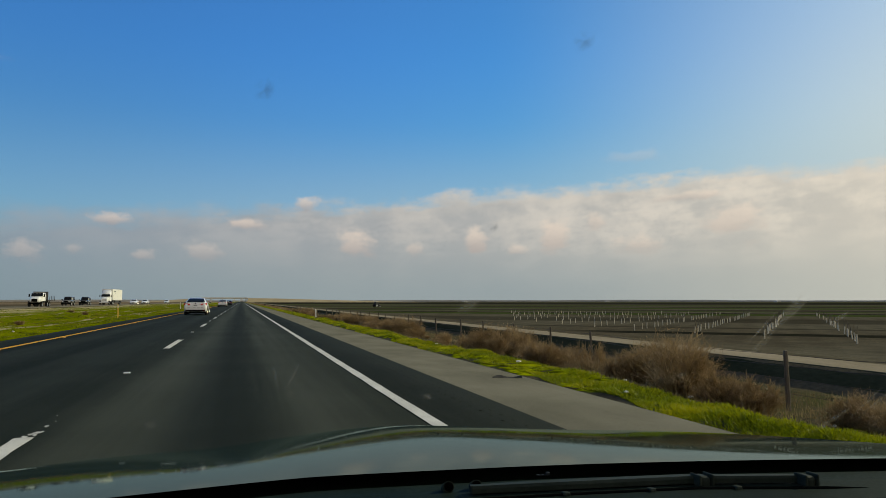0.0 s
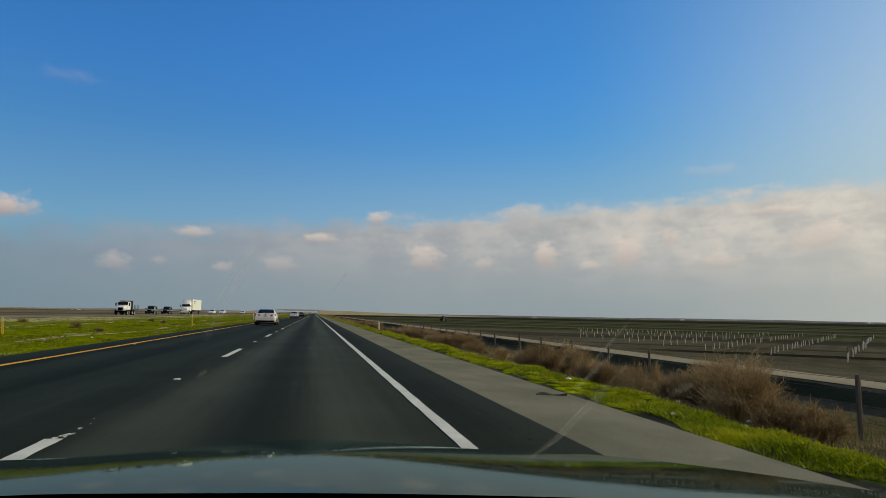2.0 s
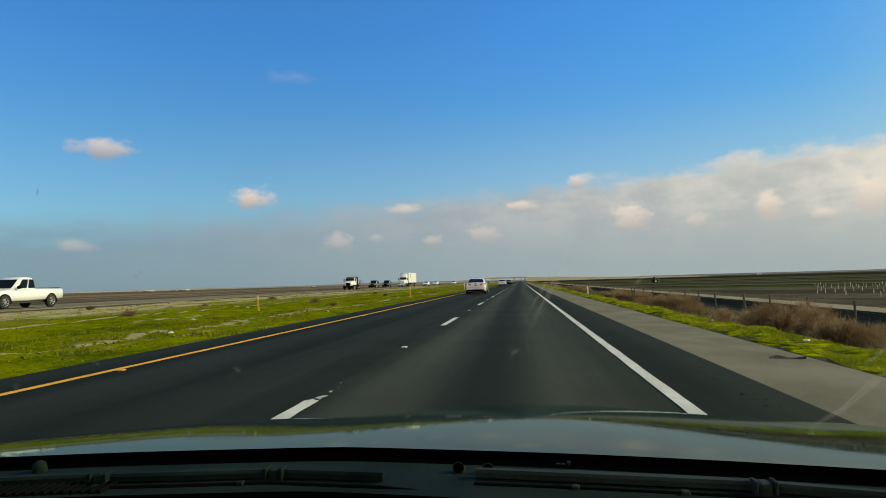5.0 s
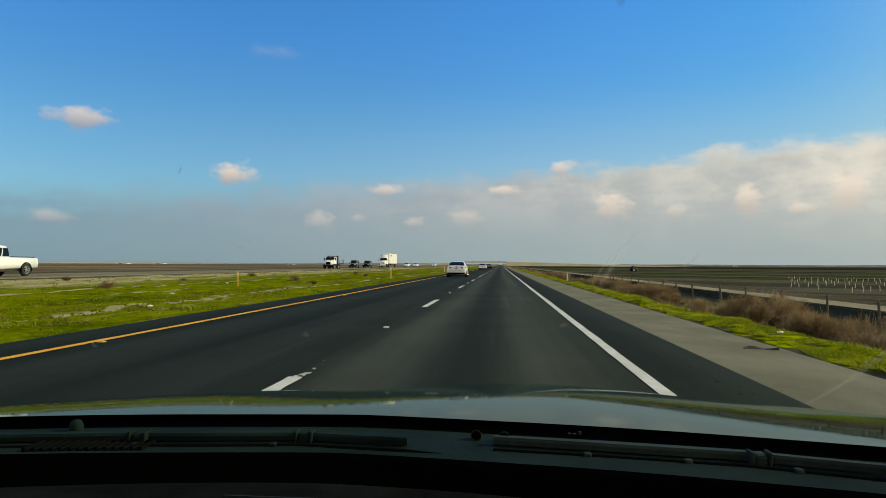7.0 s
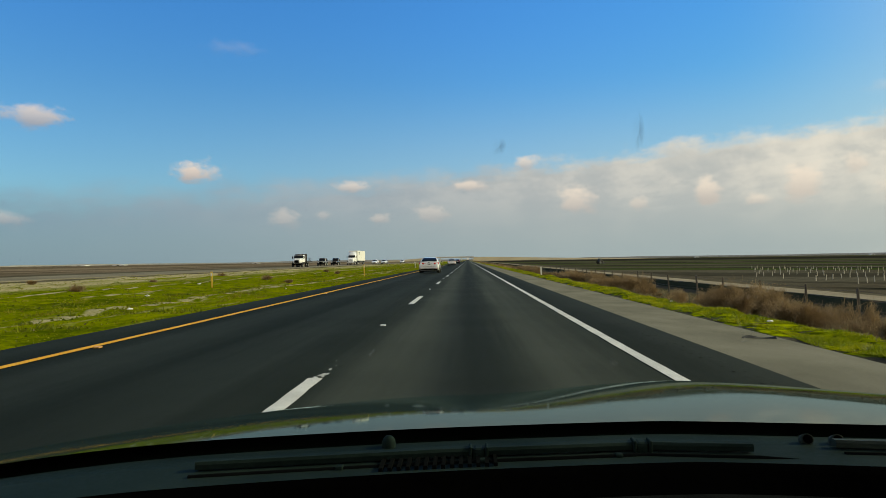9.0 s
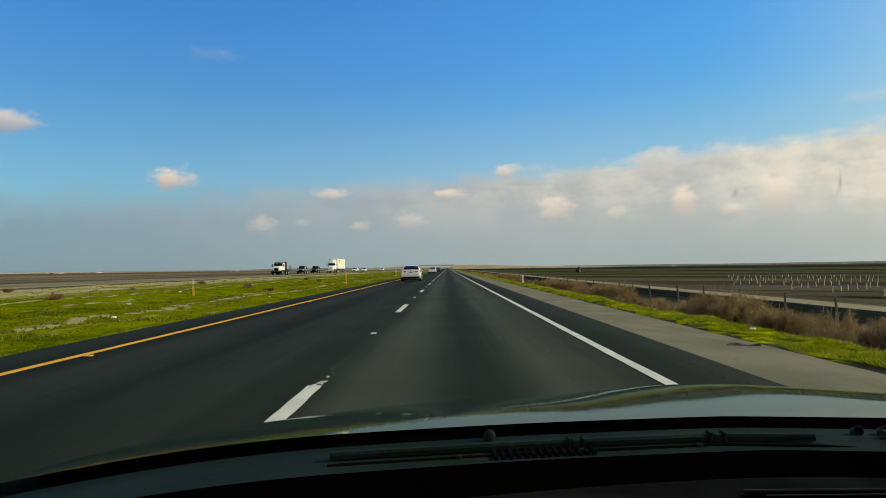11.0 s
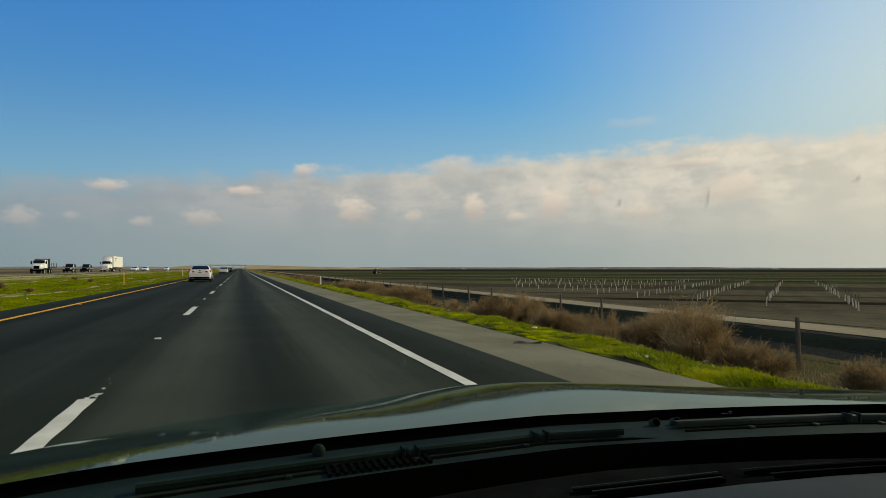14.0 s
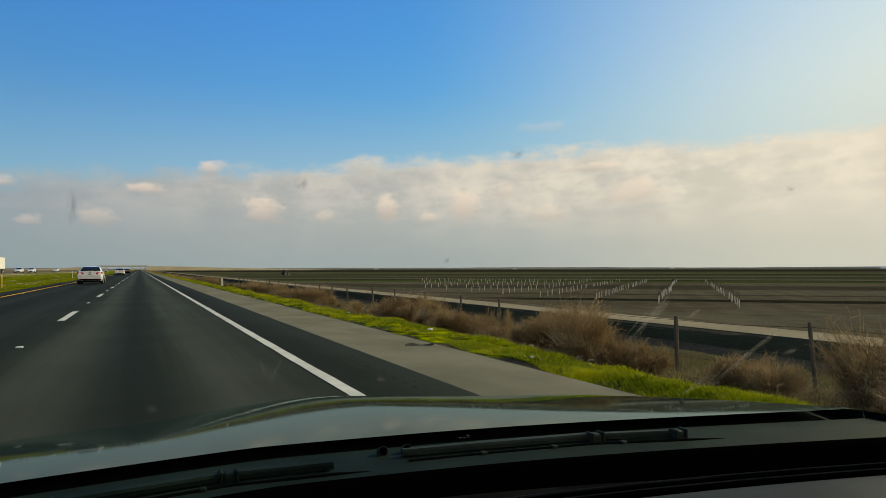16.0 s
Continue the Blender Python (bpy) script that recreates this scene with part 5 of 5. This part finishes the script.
    for x in (0.185, 0.225):
        y, z = hood_rear(x / HALF) - 0.065, cowl_z(x) + 0.003
        j = part("washer_jet", lathe(bmesh.new(), [(-0.008, 0.0066), (-0.009, 0.0082), (0.003, 0.0086), (0.006, 0.0065), (0.008, 0.0)], 14, "y", pose(x, y, z, -25)), WIPER, car, "round washer jet", True)
        part("jet_hole", lathe(bmesh.new(), [(-0.0098, 0.0), (-0.0092, 0.0067)], 12, "y", pose(x, y, z, -25)), SLOT, j)
    # wipers at rest, arms tapering to their clips
    for pts, clips, tip in (([(-0.66, 0.847), (-0.34, 0.903), (-0.06, 0.942), (0.09, 0.928)], (-0.06, -0.29), (0.16, 0.893)),
                            ([(0.21, 0.943), (0.35, 0.924), (0.53, 0.897), (0.71, 0.847)], (0.55, 0.70), (0.81, 0.797))):
        arm = [(x, y, cowl_z(x) + 0.007) for x, y in pts]
        near = tip[0] > 0.3
        w = part("wiper", strap(bmesh.new(), arm, [0.012, 0.020, 0.018, 0.011] if near else [0.014, 0.018, 0.020, 0.016], 0.010), WIPER if near else COWL, car, "flat dark wiper arm")
        low = [(x, y - 0.028, z - 0.008) for x, y, z in arm]
        part("blade", tube(bmesh.new(), low + [(tip[0], tip[1], cowl_z(tip[0]) - 0.003)], [0.0038] * len(low) + [0.0012], 6), PLASTIC, w, "thin rubber wiper blade")
        for cx in clips:
            y = curve([p[0] for p in pts], [p[1] for p in pts], cx)
            z = cowl_z(cx)
            c = part("clip", boxed(cx - 0.009, cx + 0.009, y - 0.016, y + 0.008, z - 0.006, z + 0.013, 0.005), WIPER if near else COWL, w, "moulded wiper clip")
            for o in (-0.011, 0.011):
                part("clip_ear", boxed(cx + o - 0.002, cx + o + 0.002, y - 0.018, y + 0.004, z - 0.006, z + 0.016, 0.0015), WIPER if near else COWL, c)
        for k in range(1, 4):
            f = k / 4
            x = low[0][0] + (low[-1][0] - low[0][0]) * f
            y = curve([p[0] for p in low], [p[1] for p in low], x)
            part("yoke", boxed(x - 0.005, x + 0.005, y - 0.006, y + 0.006, cowl_z(x) - 0.006, cowl_z(x) + 0.004, 0.002), WIPER if near else COWL, w, "small blade yoke")
    for k in range(3):                                    # worn pale marking moulded beside the jets
        mx = 0.315 + 0.007 * k
        part("marking_bar", boxed(mx, mx + 0.004, hood_rear(mx / HALF) - 0.072, hood_rear(mx / HALF) - 0.066, cowl_z(mx) + 0.0155, cowl_z(mx) + 0.0165 + 0.003 * (k == 2)), DASH_PAD, car, "faint pale moulded marking")
    x = -0.42
    cap = part("wiper_cap", lathe(bmesh.new(), [(-0.02, 0.010), (0.000, 0.010), (0.006, 0.008), (0.009, 0.004), (0.0095, 0.0)], 14, "z", pose(x, hood_rear(x / HALF) - 0.045, cowl_z(x) + 0.006)), COWL, car, "rounded wiper pivot cap", True)
    # dashboard
    def dash_edge(x):
        return 0.87 - 0.17 * (abs(x) / 0.8) ** 1.6

    bm = bmesh.new()
    grid = []
    for i in range(49):
        x = (HALF - 0.04) * (-1 + i / 24)
        b = dash_edge(x)
        hump = 0.012 * smooth(0.25, 0.0, abs(x + 0.42) - 0.16)
        grid.append([(x, b, 0.885), (x, b - 0.012, 0.925), (x, b - 0.05, 0.937), (x, b - 0.16, 0.934 + hump), (x, b - 0.30, 0.918 + hump), (x, b - 0.36, 0.88 + hump), (x, b - 0.40, 0.82), (x, b - 0.42, 0.55)])
    sheet(bm, grid)
    d = part("dashboard", bm, DASH, car, "black grained dashboard top", True)

    def slot(x0, x1, line, w):
        xs = [x0 + (x1 - x0) * t for t in (0, 0.04, 0.2, 0.4, 0.6, 0.8, 1)]
        bm = bmesh.new()
        sheet(bm, [[(x, line(x) + o * (0.15 if x == x0 else 1.0), 0.942 + h) for x in xs] for o, h in ((-w, -0.004), (-w * 0.6, 0.0), (w * 0.6, 0.0), (w, -0.004))])
        g = part("defroster_slot", bm, SLOT, d, "narrow black defroster slot")
        part("slot_rim", tube(bmesh.new(), [(x, line(x) + w + 0.002, 0.9425) for x in xs], 0.0012, 5), DASH_PAD, g, "thin worn slot rim")

    def line_a(x):
        return 0.742 - 0.19 * max(x - 0.18, 0.0) ** 1.5

    def line_b(x):
        return 0.716 - 0.19 * max(x - 0.18, 0.0) ** 1.5

    slot(0.18, 0.95, line_a, 0.007)
    slot(0.21, 0.95, line_b, 0.006)
    slot(0.14, -0.10, lambda x: 0.742, 0.007)
    slot(0.13, -0.08, lambda x: 0.722, 0.006)
    bm = bmesh.new()
    rows = []
    for f in (0.0, 0.04, 0.15, 0.5, 1.0):
        rows.append([(x, (line_b(x) - 0.010) * (1 - f) + 0.40 * f, 0.938 + 0.006 * math.sin(math.pi * min(f * 4, 0.5)) - 0.02 * f * f) for x in (-0.5, -0.35, -0.2, 0.0, 0.15, 0.3, 0.45, 0.6, 0.75, 0.9, 1.0)])
    sheet(bm, rows)
    part("airbag_cover", bm, DASH_PAD, d, "smooth grey passenger airbag cover", True)
    return car


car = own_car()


# ---- windshield and its dirt ----
def pane_material():
    m = bpy.data.materials.new("windshield_glass")
    m.use_nodes = True
    n = Net(m.node_tree)
    clear = n.add("ShaderNodeBsdfTransparent", {0: rgb(0.97, 0.985, 0.98)})
    gloss = n.add("ShaderNodeBsdfGlossy", {0: rgb(1, 1, 1), "Roughness": 0.02})
    mx = n.add("ShaderNodeMixShader", {0: 0.006, 1: clear.outputs[0], 2: gloss.outputs[0]})
    n.links.new(mx.outputs[0], n.add("ShaderNodeOutputMaterial").inputs[0])
    return m


def film_material(name, colour, strength, scale):
    """Dried dirt: patchy and half clear, fading out from its middle."""
    m = bpy.data.materials.new(name)
    m.use_nodes = True
    n = Net(m.node_tree)
    where = n.add("ShaderNodeTexCoord").outputs["Object"]
    far = n.add("ShaderNodeVectorMath", {0: where})
    far.operation = "LENGTH"
    fade = n.ramp(far.outputs["Value"], 1.0, 0.15)
    f = n.math("MULTIPLY", n.math("MULTIPLY", fade, n.ramp(n.noise(where, scale, 4.0, 0.7), 0.35, 0.7)), strength)
    clear = n.add("ShaderNodeBsdfTransparent")
    dust = n.add("ShaderNodeBsdfDiffuse", {0: rgb(*colour)})
    glow = n.add("ShaderNodeBsdfTranslucent", {0: rgb(*colour)})
    both = n.add("ShaderNodeMixShader", {0: 0.5, 1: dust.outputs[0], 2: glow.outputs[0]})
    mx = n.add("ShaderNodeMixShader", {0: f, 1: clear.outputs[0], 2: both.outputs[0]})
    n.links.new(mx.outputs[0], n.add("ShaderNodeOutputMaterial").inputs[0])
    return m


PALE_FILM = film_material("pale_dried_dirt", (0.75, 0.72, 0.66), 0.17, 3.0)
STREAK_FILM = film_material("pale_wiped_dirt", (0.75, 0.72, 0.66), 0.22, 3.0)
DARK_FILM = film_material("dark_dried_dirt", (0.10, 0.12, 0.15), 0.38, 0.5)
FOOT_Y, FOOT_Z, HEAD_Y, HEAD_Z = 0.92, 0.955, 0.09, 1.45
RISE = (HEAD_Z - FOOT_Z) / (FOOT_Y - HEAD_Y)


def glass_bow(x):
    return -0.30 * abs((x - CX) / 1.12) ** 2.4 - 0.8 * min(abs((x - CX) / 1.12), 1.0) ** 9


def on_glass(az, el):
    """Where the glass is met from the seat, looking that way."""
    t, k = math.tan(radians(az)), math.tan(radians(el)) / math.cos(radians(az))
    y = 0.5
    for i in range(40):
        z = FOOT_Z + (FOOT_Y + glass_bow(y * t) - y) * RISE
        y += 0.4 * (z - 1.235 - y * k)
    return Vector((y * t, y, 1.235 + y * k))


def windshield():
    bm = bmesh.new()
    rows = []
    for j in range(9):
        f = j / 8
        rows.append([(1.1 * u * (1 - 0.10 * f), FOOT_Y - 0.30 * abs(u) ** 2.4 * (1 - f) - 0.85 * abs(u) ** 9 * (1 - f) - 0.33 * abs(u) ** 3 * f + (HEAD_Y - FOOT_Y) * f, FOOT_Z + (HEAD_Z - FOOT_Z) * f) for u in [-1 + 0.1 * i for i in range(21)]])
    sheet(bm, rows)
    pane = part("windshield", bm, pane_material(), car, "clear windshield with dried dirt", True)
    pane.visible_shadow = False

    def speck(name, az, el, long_, wide, turn, mat, label):
        bm = bmesh.new()
        bm.faces.new([bm.verts.new((math.cos(a) * (1 + 0.12 * math.sin(3 * a + az)), math.sin(a), 0)) for a in [2 * math.pi * i / 14 for i in range(14)]])
        ob = part(name, bm, mat, pane, label)
        p = on_glass(az, el) - Vector((CX, 0.012, 0.0))
        face = (Vector((0, 0, 1.235)) - (p + Vector((CX, 0, 0)))).to_track_quat("Z", "Y").to_matrix().to_4x4()
        ob.matrix_basis = Matrix.Translation(p) @ face @ pose(0, 0, 0, 0, 0, turn) @ Matrix.Diagonal((long_, wide, 1, 1))
        ob.visible_shadow = False

    for az, el, l, w, turn in ((12.4, -6.3, 0.014, 0.0022, 108), (13.6, -6.1, 0.014, 0.0024, 66), (13.0, -7.4, 0.005, 0.003, 0)):
        speck("dirt_splash", az, el, l, w, turn, PALE_FILM, "pale dried splash")
    for az, el, l, w, turn in ((46.2, -1.9, 0.044, 0.0045, 52), (47.2, -1.2, 0.016, 0.003, 50), (49.5, -1.6, 0.012, 0.003, 40), (51.5, -6.2, 0.045, 0.0022, 46), (52.6, -5.4, 0.050, 0.0016, 45), (53.5, -4.4, 0.034, 0.0024, 43), (54.8, -3.4, 0.030, 0.0016, 47), (50.4, -6.8, 0.030, 0.0015, 49), (55.6, -4.8, 0.012, 0.004, 30), (45.2, -2.3, 0.024, 0.0016, 50),
                               (48.5, -8.0, 0.034, 0.003, 38), (54.5, -7.6, 0.010, 0.004, 20), (40.0, -5.6, 0.006, 0.003, 30), (27.0, -1.1, 0.010, 0.005, 25), (22.5, -7.6, 0.006, 0.004, 0), (3.0, -9.3, 0.006, 0.005, 0), (-18.0, -8.0, 0.006, 0.004, 60)):
        speck("dirt_streak", az, el, l, w, turn, STREAK_FILM, "pale wiped streak")
    for az, el, l, w, turn in ((38.0, 14.8, 0.0055, 0.0048, 20), (17.8, 12.6, 0.0055, 0.005, 70), (-2.0, 9.8, 0.012, 0.0034, 92), (-13.5, 8.6, 0.0055, 0.0045, 80), (30.0, 4.2, 0.004, 0.003, 60), (58.0, 9.0, 0.004, 0.003, 0)):
        speck("dirt_speck", az, el, l, w, turn, DARK_FILM, "dark blurred insect speck")


windshield()
